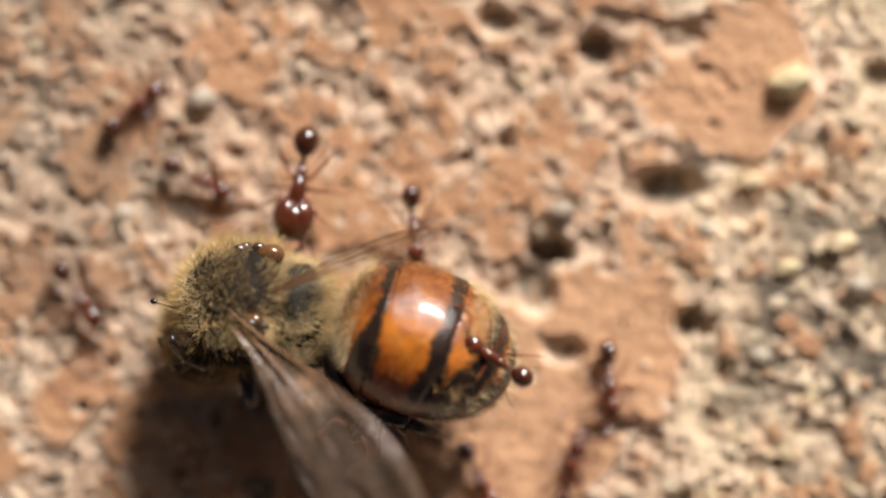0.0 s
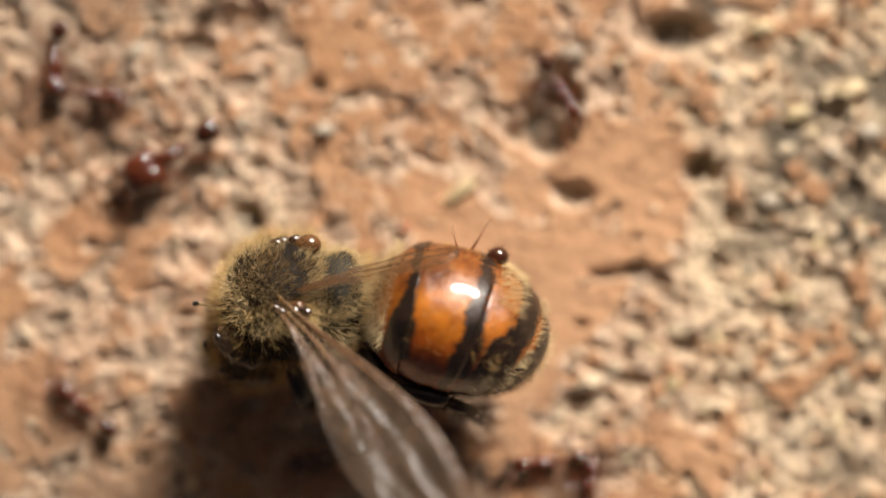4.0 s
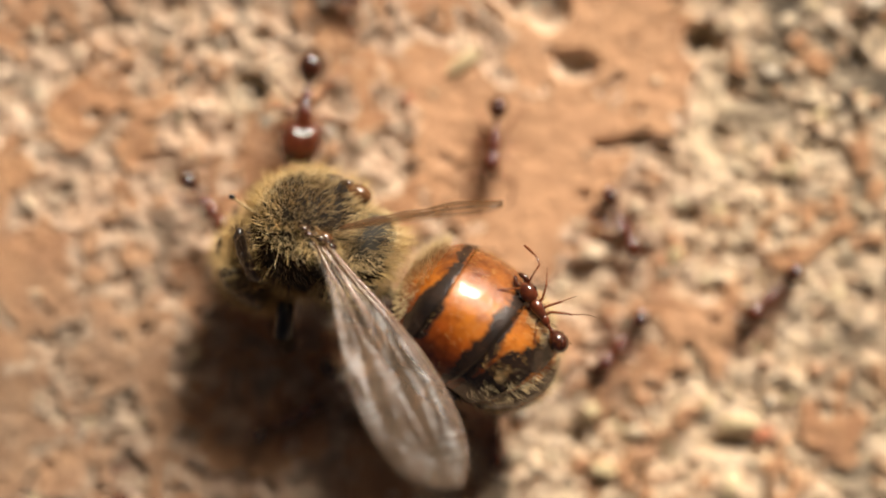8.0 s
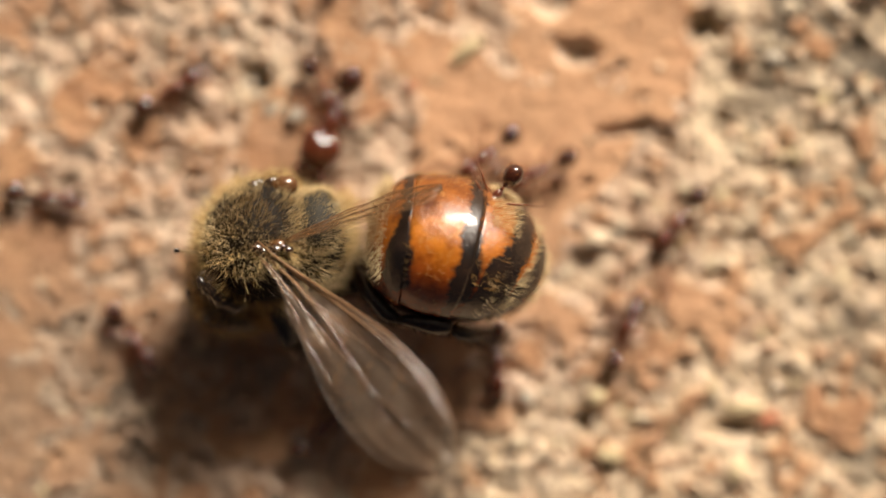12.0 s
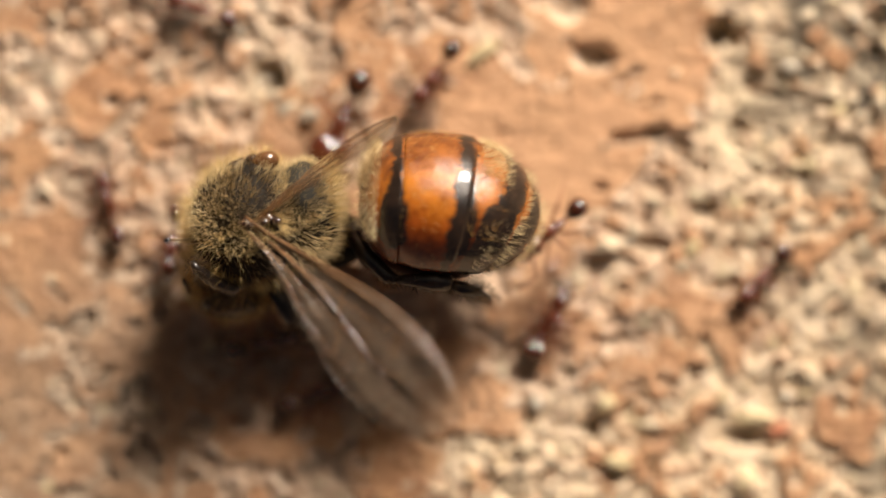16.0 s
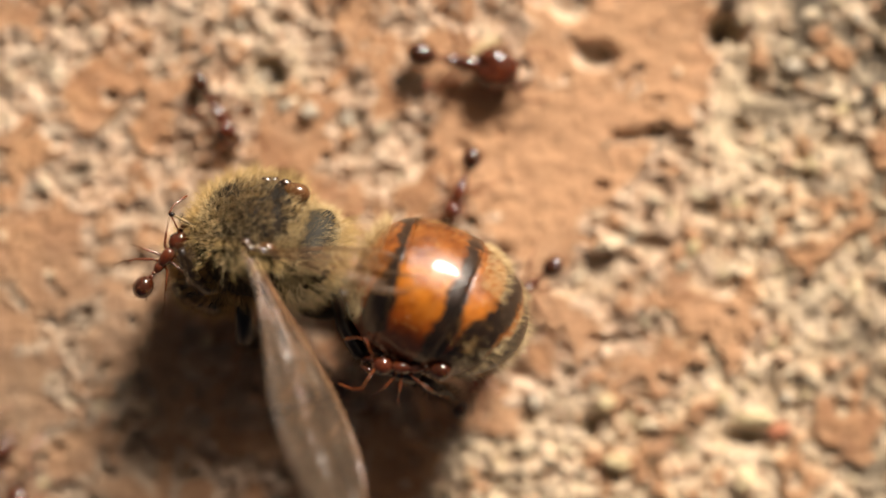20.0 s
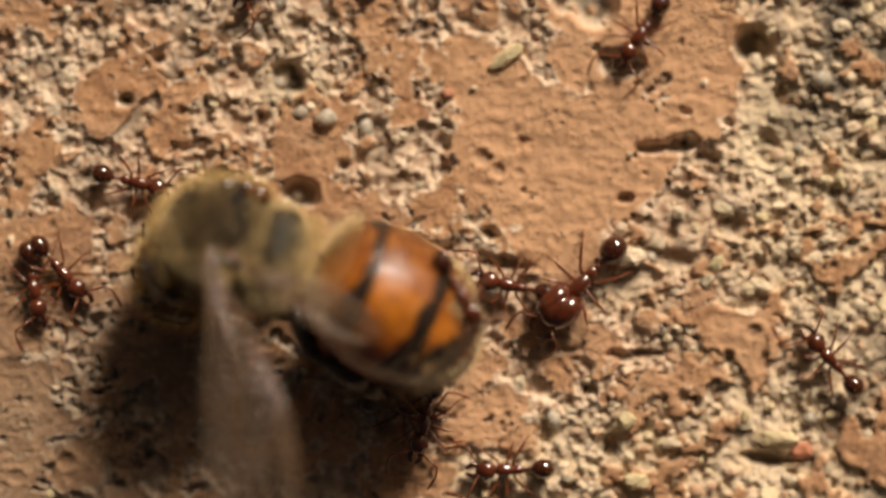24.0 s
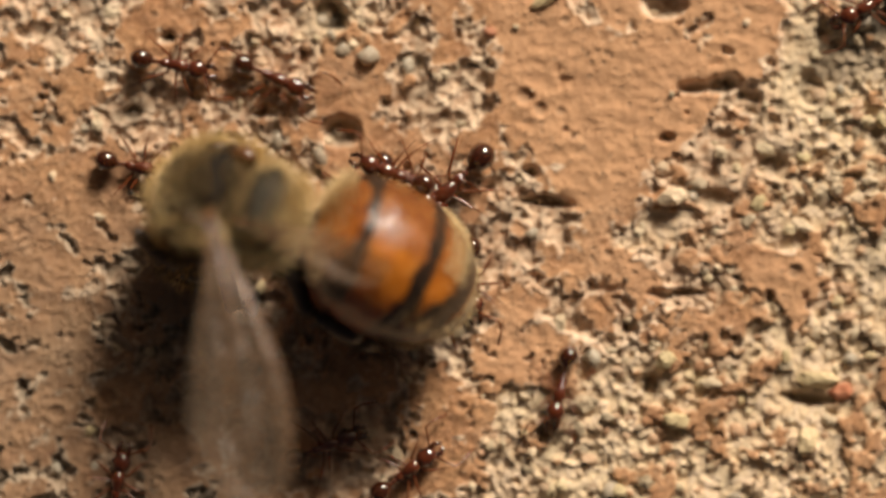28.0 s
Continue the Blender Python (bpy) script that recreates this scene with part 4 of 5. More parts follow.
    for lo, hi, count, ln, first, last, lean, mat, label in (
            (0.0, 0.11, 1500, 0.36, -100, 90, 0.5, M_PALE, "pale hair tuft by the waist"),
            (0.13, 0.50, 560, 0.14, -120, 72, -0.9, M_AMBERHAIR, "fine golden hair lying flat"),
            (0.16, 0.24, 300, 0.13, -60, 80, -0.8, M_DUSK, "short dark hair on the band"),
            (0.585, 0.70, 1100, 0.18, -70, 20, -1.2, M_PALE, "cream hair band"),
            (0.575, 0.70, 110, 0.18, 14, 70, -1.0, M_AMBERHAIR, "golden hair"),
            (0.70, 0.90, 700, 0.15, -120, 120, -0.8, M_DUSK, "dark tail hair"),
            (0.79, 0.825, 420, 0.18, -110, 110, -1.2, M_PALE, "pale hair fringe"),
            (0.66, 0.84, 90, 0.24, 50, 112, -0.7, M_PALE, "pale hair on the tail's flank"),
            (0.90, 0.985, 700, 0.22, -120, 120, -0.9, M_PALE, "pale tail hair")):
        s = g.uniform(lo, hi, count)
        a = np.radians(g.uniform(first, last, count))
        p = np.array([abd_point(q, w, abd_radius(q) + 0.06) for q, w in zip(s, a)])
        out = np.array([abd_point(q, w, abd_radius(q) + 1.06) for q, w in zip(s, a)])
        nrm = out - p + np.array([[-0.2, 0, 0]])
        nrm /= np.linalg.norm(nrm, axis=1, keepdims=True)
        part("fur", mesh_of("fur", *hairs(p, nrm, np.array([[lean * 1.1, 0, 0]]), ln * 1.15, 0.0040, count, 0.25, 0.03), mat, False), abdomen, label)

    near = build_wing("forewing", 8.1, 2.55, 0.078, 1.0, bee, "crumpled translucent brown forewing with dark veins", at(0.2, 1.05, 1.2), M_WING)
    far = build_wing("hindwing", 4.4, 1.25, 0.07, 3.0, bee, "folded translucent amber hindwing", at(-0.1, -1.0, 1.2, 70, 14, 2), M_HINDWING)
    return bee, abdomen, near, far


# ---- the ants ----
def build_ant(major):
    """An ant 2.4 mm long (the big-headed kind 3.6 mm) that heads along +x with its feet at z = 0."""
    k = 1.3 if major else 1.0
    if major:
        ant = thing("ant", "glossy red-brown big-headed soldier ant with thick jaws", "ant", "ants round the bee")
    else:
        ant = thing("ant", "small glossy red-brown worker ant with dark gaster", "ant", "ants round the bee")
    up = 0.52 * k
    body = joined(egg(0.34 * k, 0.19 * k, 0.19 * k, (0.12 * k, 0, up), 10, 16, -0.25), egg(0.2 * k, 0.14 * k, 0.13 * k, (-0.22 * k, 0, up - 0.03), 8, 14),
                  egg(0.075 * k, 0.07 * k, 0.10 * k, (-0.44 * k, 0, up + 0.01), 8, 12), egg(0.075 * k, 0.08 * k, 0.09 * k, (-0.57 * k, 0, up + 0.01), 8, 12))
    part("mesosoma", mesh_of("mesosoma", *body, M_ANT), ant, "narrow red-brown middle body")
    if major:
        skull = joined(egg(0.62, 0.40, 0.48, (1.02, 0.22, up), 12, 20, 0.10), egg(0.62, 0.40, 0.48, (1.02, -0.22, up), 12, 20, 0.10), egg(0.60, 0.58, 0.50, (1.10, 0, up), 14, 24, 0.08))
        hx, hw = 1.66, 0.32
    else:
        skull = egg(0.31, 0.27, 0.22, (0.70, 0, up), 12, 20, 0.08)
        hx, hw = 0.98, 0.13
    head = part("head", mesh_of("head", *skull, M_ANT), ant, "large two-lobed glossy dark red head" if major else "glossy red-brown head")
    part("gaster", mesh_of("gaster", *egg(0.34 * k, 0.29 * k, 0.28 * k, (-0.93 * k, 0, up + 0.02), 12, 20, 0.06), M_GASTER), ant, "glossy dark round gaster")
    for side in (1, -1):
        part("mandible", mesh_of("mandible", *tube([(hx - 0.1, hw * side, up - 0.05), (hx + 0.12 * k, hw * 1.25 * side, up - 0.07), (hx + 0.27 * k, hw * 0.6 * side, up - 0.09), (hx + 0.30 * k, 0.03 * side, up - 0.1)], [0.075 * k, 0.085 * k, 0.06 * k, 0.02]), M_GASTER), head, "dark curved jaw")
        part("eye", mesh_of("eye", *egg(0.06, 0.035, 0.055, (hx - 0.28 * k, (0.62 if major else 0.25) * side, up + 0.08), 8, 10), M_EYE), head)
        a = Vector((hx - 0.08, 0.11 * side * k, up + 0.1))
        pts = [a, a + Vector((0.18, 0.32 * side, 0.13)), a + Vector((0.30, 0.58 * side, 0.16)), a + Vector((0.55, 0.62 * side, 0.0)), a + Vector((0.82, 0.55 * side, -0.18)), a + Vector((0.98, 0.50 * side, -0.28))]
        part("antenna", mesh_of("antenna", *tube(pts, [0.030, 0.026, 0.030, 0.028, 0.045, 0.03], 6), M_LIMB), head, "elbowed clubbed antenna")
    p, nrm = shell_points(46, (0.34 * k, 0.29 * k, 0.28 * k), 17)
    part("bristles", mesh_of("bristles", *hairs(p + np.array([-0.93 * k, 0, up + 0.02]), nrm, np.array([[-0.3, 0, 0]]), 0.17, 0.006, 5), M_LIMB, False), ant)
    for side in (1, -1):
        for x, reach, back in ((0.30, 0.52, 0.55), (0.10, 0.72, -0.12), (-0.10, 0.68, -0.75)):
            r = reach * k
            pts = [(0, 0, 0), (0.06 * back * k, 0.14 * side * k, -0.03), (0.55 * back * k, 0.75 * r * side, 0.24 * k), (0.62 * back * k, 0.80 * r * side, 0.22 * k),
                   (0.95 * back * k, 1.15 * r * side, -up + 0.20), (1.15 * back * k, 1.32 * r * side, -up + 0.04), (1.32 * back * k, 1.42 * r * side, -up + 0.02)]
            part("leg", mesh_of("leg", *tube(pts, [0.045 * k, 0.040 * k, 0.032 * k, 0.022 * k, 0.016 * k, 0.011 * k, 0.009 * k], 6), M_LIMB), ant, "", at(x * k, 0.12 * side * k, up - 0.07))
    return ant


bee, abdomen, near_wing, far_wing = build_bee()
worker, soldier = build_ant(False), build_ant(True)
ant_1 = soldier
ant_2 = worker
ant_3 = copy_thing(worker, at(0, 0, 0))
ant_4 = copy_thing(worker, at(0, 0, 0))
ant_5 = copy_thing(worker, at(0, 0, 0))
ant_6 = copy_thing(worker, at(0, 0, 0))
ant_7 = copy_thing(worker, at(0, 0, 0))
ant_8 = copy_thing(worker, at(0, 0, 0))
ant_9 = copy_thing(worker, at(0, 0, 0))
ant_10 = copy_thing(worker, at(0, 0, 0))
ant_11 = copy_thing(worker, at(0, 0, 0))
ant_12 = copy_thing(worker, at(0, 0, 0))
build_grains()


# ---- what moves ----
def stride(ant, rows):
    """Key an ant and the swing of its legs, faster where it walks faster."""
    walk(ant, [(t, at(x, y, z, 0, tilt, yaw)) for t, x, y, z, yaw, tilt in rows])
    legs = [o for o in ant.children if o.name.startswith("leg")]
    ts = [0.25 * i for i in range(113)]
    xs = np.interp(ts, [r[0] for r in rows], [r[1] for r in rows])
    ys = np.interp(ts, [r[0] for r in rows], [r[2] for r in rows])
    gone = np.concatenate([[0], np.cumsum(np.hypot(np.diff(xs), np.diff(ys)))])
    for i, leg in enumerate(legs):
        home = leg.matrix_basis.copy()
        out = []
        for t, d in zip(ts, gone):
            sway = math.sin(d * 2.6 + t * 2.1 + math.pi * (i % 2) + 0.4 * i)
            out.append((t, home @ pose(0, 0, 0, 5 * math.cos(d * 2.6 + i), 0, 15 * sway)))
        walk(leg, out)


BEE_SIZE = 1.06


def motions():
    body, tail, blade, fold = [], [], [], []
    # t; thorax x, y, z, yaw, roll; waist x, y, z, yaw, roll; wing hinge x, y, z, yaw, droop, roll; hindwing x, y, z, yaw, roll
    for t, x, y, z, yaw, roll, ax, ay, az, ayaw, aroll, wx, wy, wz, wyaw, droop, wroll, hx, hy, hz, hyaw, hroll in (
        (0, -4.54, 7.18, 3.3, 173.97, 29.42, -2, 6.91, 3.6, 160, 41.42, -5.17, 7.06, 4.93, 129.66, -17, -8, -3.88, 7.59, 5.1, 199.43, 65),
        (1, -5.33, 5.62, 3.3, 195.98, 53.67, -2.48, 6.44, 3.6, 172, 62, -5.7, 5.97, 4.91, 138.8, -17, -8, -5.04, 6.6, 5.1, 202.74, 65),
        (2, -4.69, 4.2, 3.3, 187.91, 52.7, -1.99, 4.58, 3.6, 170, 62, -5.23, 4.56, 4.91, 133.84, -17, -8, -4.59, 4.88, 5.1, 197.11, 65),
        (3, -4.55, 3.47, 3.3, 183.03, 45.64, -1.63, 3.62, 3.6, 175, 57.64, -4.94, 3.6, 4.95, 133.29, -17, -8, -4.3, 3.92, 5.1, 193.53, 65),
        (3.5, -4.17, 3.18, 3.3, 182.62, 37.59, -1.62, 3.3, 3.6, 170, 49.59, -4.65, 3.22, 4.95, 131.6, -17, -0.8, -3.93, 3.45, 5.1, 193.42, 65),
        (5.5, -2.87, 1.06, 3.3, 161.97, 34.24, -0.95, 0.43, 3.6, 145, 46.24, -3.28, 1.4, 4.95, 108.11, -17, 28, -2.55, 1.55, 5.1, 179.21, 70),
        (6, -3.18, 1.3, 3.3, 156.51, 44.54, -0.64, 0.2, 3.6, 142, 56.54, -3.59, 1.63, 4.95, 108.95, -17, 28.4, -2.31, 1.45, 5.1, 176.83, 75),
        (7, -2.96, 0.99, 3.3, 160.64, 45.59, -0.63, 0.17, 3.6, 144, 57.59, -3.3, 1.38, 4.95, 105.16, -17, 29.2, -2.66, 1.21, 5.1, 171.33, 75),
        (8, -3.08, 0.56, 3.3, 154.42, 44.52, -0.68, -0.59, 3.6, 144, 56.52, -3.26, 0.88, 4.95, 118.4, -17, 30, -2.46, 0.87, 5.1, 187.26, 75),
        (9, -4.02, 0.29, 3.3, 173.56, 36.21, -1.3, -0.02, 3.6, 156, 48.21, -4.43, 0.13, 4.95, 131.03, -17, 12, -3.62, 0.44, 5.1, 190.67, 70),
        (10, -4.21, 0.46, 3.3, 175.1, 38.86, -1.65, 0.24, 3.6, 162, 50.86, -5.09, 0.46, 4.96, 124.31, -17, 6, -4.13, 0.45, 5.1, 211.14, 65),
        (11, -4.55, 0.2, 3.3, 183.1, 38.53, -1.64, 0.35, 3.6, 168, 50.53, -5.03, 0.21, 4.96, 126.2, -17, 0, -4.15, 0.35, 5.1, 193.54, 65),
        (11.5, -4.44, 0.17, 3.3, 178.99, 39.55, -1.77, 0.12, 3.6, 167, 51.55, -4.92, 0.18, 4.96, 126.11, -17, -1.2, -4.04, 0.16, 5.1, 193.46, 65),
        (13.5, -5.16, 0.03, 3.3, 207.55, 25.74, -2.67, 1.33, 3.6, 186, 37.74, -5.56, -0.16, 4.91, 150.85, -17, -6, -4.75, 0.47, 5.1, 217.32, 65),
        (14, -5.19, 0.53, 3.3, 194.34, 50.67, -2.41, 1.24, 3.6, 176, 62, -5.75, 0.76, 4.93, 134.87, -17, -6, -5.1, 0.91, 5.1, 213.97, 65),
        (15, -5.29, 0.84, 3.3, 189.92, 43.52, -2.34, 1.35, 3.6, 175, 55.52, -5.76, 0.94, 4.95, 134.92, -17, -6, -5.2, 1.09, 5.1, 212.18, 65),
        (16, -5.18, 0.78, 3.3, 192.37, 40.79, -2.41, 1.38, 3.6, 176, 52.79, -5.66, 0.79, 4.96, 136.28, -17, -6, -5.09, 0.95, 5.1, 214.67, 65),
        (17, -5.4, 0.34, 3.3, 202.99, 48.05, -2.62, 1.52, 3.6, 175, 60.05, -5.95, 0.57, 4.94, 141.97, -17, -6, -5.38, 0.73, 5.1, 217.02, 65),
        (18, -5.07, 0.61, 3.3, 182.99, 54.68, -2.23, 0.76, 3.6, 172, 62, -5.47, 0.99, 4.9, 123.35, -17, -6, -4.91, 1.15, 5.1, 203.4, 65),
        (19, -4.65, 0.53, 3.3, 168.56, 44.69, -1.88, -0.03, 3.6, 159, 56.69, -5.13, 0.84, 4.95, 111.21, -17, 26, -4.57, 0.76, 5.1, 181.42, 70),
        (20, -5.07, 0.07, 3.3, 163.52, 35.34, -2.52, -0.68, 3.6, 160, 47.34, -5.54, -0.09, 4.95, 112.31, -17, 50, -4.98, -0.17, 5.1, 170.38, 24),
        (21, -5.94, -0.33, 3.3, 184.58, 18.82, -2.85, -0.08, 3.6, 172, 30.82, -6.31, -0.97, 4.85, 127.19, -17, 52, -5.67, -0.8, 5.1, 164.11, 24),
        (22, -6.12, -0.06, 3.3, 174.67, 44.69, -2.95, -0.36, 3.6, 172, 56.69, -6.57, -0.07, 4.95, 114.65, -17, 26, -6.09, -0.14, 5.1, 168.58, 24),
        (22.5, -6.21, 0.31, 3.3, 174.29, 39.52, -3.29, 0.02, 3.6, 170, 51.52, -6.7, 0.22, 4.96, 112.45, -17, 12, -6.13, -0.01, 5.1, 169.3, 24),
        (24.5, -6.49, 0.05, 3.3, 161.87, 30.9, -4.17, -0.71, 3.6, 144, 42.9, -7.16, 0.11, 4.94, 98.56, -17, -26, -6.45, -0.34, 5.1, 146.17, 24),
        (25, -6.43, -0.07, 3.3, 150.33, 25.66, -4.33, -1.27, 3.6, 138, 37.66, -7.02, -0.39, 4.91, 94.12, -17, -24.4, -6.31, -0.68, 5.1, 144.53, 24),
        (26, -7.37, -0.44, 3.3, 161.54, 6.89, -4.79, -1.31, 3.6, 143, 30, -8.09, -1.61, 4.69, 94.65, -17, -21.2, -7.38, -1.13, 5.1, 148.66, 24),
        (27, -7.89, -0.44, 3.3, 169.43, 12.94, -5.27, -0.93, 3.6, 148, 30, -8.53, -1.16, 4.78, 102.27, -17, -18, -7.82, -1.07, 5.1, 153.76, 24),
        (28, -7.72, -0.62, 3.3, 170.83, 26.72, -5.33, -0.95, 3.6, 154, 38.72, -8.21, -0.64, 4.91, 102.92, -17, 4, -7.49, -0.93, 5.1, 162.17, 24),
    ):
        root = at(x, y, z, roll, 18 * ease(26.5, 28, t), yaw)
        grown = (root @ Matrix.Scale(BEE_SIZE, 4)).inverted()
        body.append((t, root))
        tail.append((t, grown @ at(ax, ay, az, aroll, -2 - 16 * ease(22.5, 24.5, t), ayaw)))
        blade.append((t, grown @ at(wx, wy, wz, wroll, -droop, wyaw)))
        fold.append((t, grown @ at(hx, hy, hz, hroll, 4, hyaw)))
    bee.scale = (BEE_SIZE,) * 3
    walk(bee, body)
    walk(abdomen, tail)
    walk(near_wing, blade)
    walk(far_wing, fold)
    # t, x, y, z, yaw, tilt
    stride(ant_1, [
        (0, -3.15, 10.71, 1.2, -100.88, 0), (1, -3.53, 9.44, 1.2, -107.78, 0), (2, -2.53, 7.86, 1.5, -113.25, 0),
        (2.5, -4.43, 8.46, 0.75, -157.97, 0), (3, -6.33, 9.06, 0, -202.69, 0), (3.5, -9.42, 8.39, 0, -159.47, 0), (5.5, 4.14, 3.41, 0, -139.62, 0),
        (5.8, 3.82, 5.17, 0, -211.92, 0), (6, -0.21, 6.71, 0, -159.34, 0), (7, -1.71, 4.66, 0.8, -105.28, 0), (8, -3.52, 4.41, 0.8, -98.22, 0),
        (9, -5.61, 3.41, 0.5, -130.09, 0), (9.5, -4.25, 3.52, 0.65, -56.24, 0), (10, -2.89, 3.62, 0.8, 17.61, 0), (10.5, -2.9, 3.76, 0.7, -45.55, 0),
        (11, -2.91, 3.9, 0.6, -108.72, 0), (13.5, -2.61, 3.65, 0, -117.06, 0), (14, -2.82, 3.85, 0, -116.83, 0), (16, -3, 3.74, 0, -113.17, 0),
        (18, -3.06, 3.74, 0, -114.69, 0), (18.5, -2.2, 4.48, 0, -53.09, 0), (19, -1.33, 5.21, 0, 8.5, 0), (20, 0.49, 5.38, 0, -10.4, 0),
        (20.5, 0.41, 4.4, 0, -55.46, 0), (21, 0.32, 3.42, 0, -100.53, 0), (22, 0.85, 2.49, 0, -79.16, 0), (22.5, 0.63, 2.4, 0, -91.18, 0),
        (24.5, 4, -2.78, 0, -156.88, 0), (25, 1.84, -4.57, 0, -180.88, 0), (26, 1.34, -2.35, 0, -137.1, 0), (27, -0.38, -1.64, 0, -160.1, 0),
        (28, -1.53, 0.2, 0, -133.42, 0),])
    stride(ant_2, [
        (0, 2.3, 5.61, 4.6, 145.92, 0), (0.5, 2.62, 5.25, 3.55, 193.65, 0), (1, 2.94, 4.89, 2.5, 241.38, 0), (2, 3.25, 3.96, 2, 232.71, 0),
        (3, 3.19, 3.66, 2.2, 214.47, 0), (5.5, -2.22, 2.82, 4.6, 179.19, 0), (6, -1.67, 2, 4.7, 188.68, 0), (7, 1.63, 2.08, 2.6, 226.58, 0),
        (7.5, 2.42, 0.25, 3.45, 173.69, 0), (8, 3.2, -1.58, 4.3, 120.8, 0), (9, 1.94, -0.07, 4.7, 145.65, 0), (10, 2.13, 0.38, 4.7, 90.57, 0),
        (10.33, 2.38, 0.5, 4.13, 143.88, 0), (10.67, 2.62, 0.62, 3.57, 197.19, 0), (11, 2.86, 0.75, 3, 250.5, 0),
        (13.5, -0.27, 1.71, 5.4, 193.54, 0), (14, 0.68, 1.54, 5.5, 200.42, 0), (15, -2.67, 0.33, 4.2, 183.88, 0), (16, 3.14, 0.54, 1.5, 220.94, 0),
        (17, 3.59, 1.95, 1, 204.99, 0), (18, 4.1, -0.73, 0.8, 177.36, 0), (19, -0.92, -1.04, 4.6, 144.83, 0), (20, -1.01, -3.41, 4.2, 175.43, 0),
        (21, 2.5, -1.88, 1.5, 229.86, 0), (22, 2.39, -0.28, 1.2, 267.16, 0), (22.5, 1.32, 1.1, 1.5, 237.35, 0), (23.5, 0.44, -0.11, 2.75, 275.15, 0),
        (24.5, -0.45, -1.32, 4, 312.95, 0), (25, -0.48, -1.34, 0.4, 280.07, 0), (26, -1.18, -0.93, 0.2, 333.41, 0),
        (26.33, -1.76, -0.68, 1.67, 273.9, 0), (26.67, -2.35, -0.43, 3.13, 214.4, 0), (27, -2.93, -0.17, 4.6, 154.9, 0),
        (28, -3.17, 0.54, 2, 162.29, 0),])
    stride(ant_3, [
        (0, 0.12, 9.33, 1, -87.33, 0), (1, 0.66, 8.34, 3.6, -24.06, 0), (1.5, 1.11, 7.25, 3.2, -65.59, 0), (2, 1.56, 6.17, 2.8, -107.12, 0),
        (2.5, 0.57, 3.23, 1.4, -157.1, 0), (3, -0.42, 0.28, 0, -207.09, 0), (4.25, 0.33, 2.01, 0.25, -161.34, 0), (5.5, 1.07, 3.73, 0.5, -115.59, 0),
        (6, 1.15, 2.94, 0.5, -107.89, 0), (7, 0.56, 4.55, 0, -139.94, 0), (8, 2, 3.46, 0.3, -96.64, 0), (9, -0.6, 3.68, 0.3, -96.24, 0),
        (10, 2.14, 3.4, 0.3, -81.85, 0), (11, 0.77, 2.95, 0.5, -124.76, 0), (13.5, 3.21, 2.43, 0, -146.81, 0), (14, 0.17, 4.23, 0.5, -106.21, 0),
        (15, -0.56, 4.72, 0.3, -126.68, 0), (16, -0.31, 5.05, 0.2, -124.48, 0), (17, -1.06, 4.23, 0.5, -119.77, 0), (18, 0.09, 3.65, 0.5, -78.02, 0),
        (19, 0.54, 2.73, 0.5, -118.44, 0), (20, 0.47, 1.68, 0.5, -110.12, 0), (21, 2.12, 1.09, 0.5, -109.78, 0),
        (21.5, 2.21, -0.03, 0.5, -174.53, 0), (22, 2.3, -1.15, 0.5, -239.28, 0), (24.5, 0.66, -0.41, 0, -174.24, 0), (25, -0.67, 0.12, 0, -159.1, 0),
        (26, -2.02, 0.45, 0, -129.43, 0), (27, -1.42, -0.22, 0, -121.74, 0), (27.5, -2.02, 0.1, 0, -75.21, 0), (28, -2.63, 0.41, 0, -28.68, 0),])
    stride(ant_4, [
        (0, 5.74, 4.65, 0, -86.66, 0), (1, 1.74, 1.26, 0, -22.66, 0), (2, 1.66, 0.22, 0, -28.49, 0), (2.5, 2.23, -0.17, 0, -89.03, 0),
        (3, 2.8, -0.57, 0, -149.56, 0), (5.5, 3.95, -4.23, 0, -196.76, 0), (6, 3.58, 0.65, 0, -217.33, 0), (7, 4.36, -2.8, 0, -214.23, 0),
        (7.5, 5, -2.7, 0, -171.97, 0), (8, 5.64, -2.6, 0, -129.72, 0), (8.5, 4.9, -3.02, 0, -180.14, 0), (9, 4.15, -3.44, 0, -230.56, 0),
        (9.5, 4.53, -0.93, 0, -181.29, 0), (10, 4.91, 1.58, 0, -132.01, 0), (11, 2.98, 2.96, 0, -131.43, 0), (13.5, 3.51, 0.59, 0.5, -198.93, 0),
        (14, 3.11, 3.9, 0, -157.43, 0), (15, 3.48, 0.61, 0.5, -149.74, 0), (15.33, 3.32, -0.32, 0.33, -200.64, 0),
        (15.67, 3.17, -1.26, 0.17, -251.54, 0), (16, 3.02, -2.19, 0, -302.44, 0), (17, 3.46, -1.15, 0, -255.99, 0),
        (17.5, 2.75, 0.76, 0, -181.14, 0), (18, 2.05, 2.67, 0, -106.3, 0), (19, 3.77, 3.42, 0, -132.78, 0), (20, 2.46, -1.18, 0.8, -138.97, 0),
        (21, 2.66, -4.92, 0, -179.22, 0), (22, 3.57, -4.83, 0, -144.72, 0), (24.5, 0.87, -6.16, 0, -181.07, 0), (24.75, 0.61, -4.83, 0, -139.22, 0),
        (25, 0.35, -3.49, 0, -97.37, 0), (26, 2.06, -7.1, 0, -169.06, 0), (27, -0.06, -3.16, 0, -234.85, 0), (27.5, -0.43, -2.8, 0, -160.13, 0),
        (28, -0.81, -2.45, 0, -85.41, 0),])
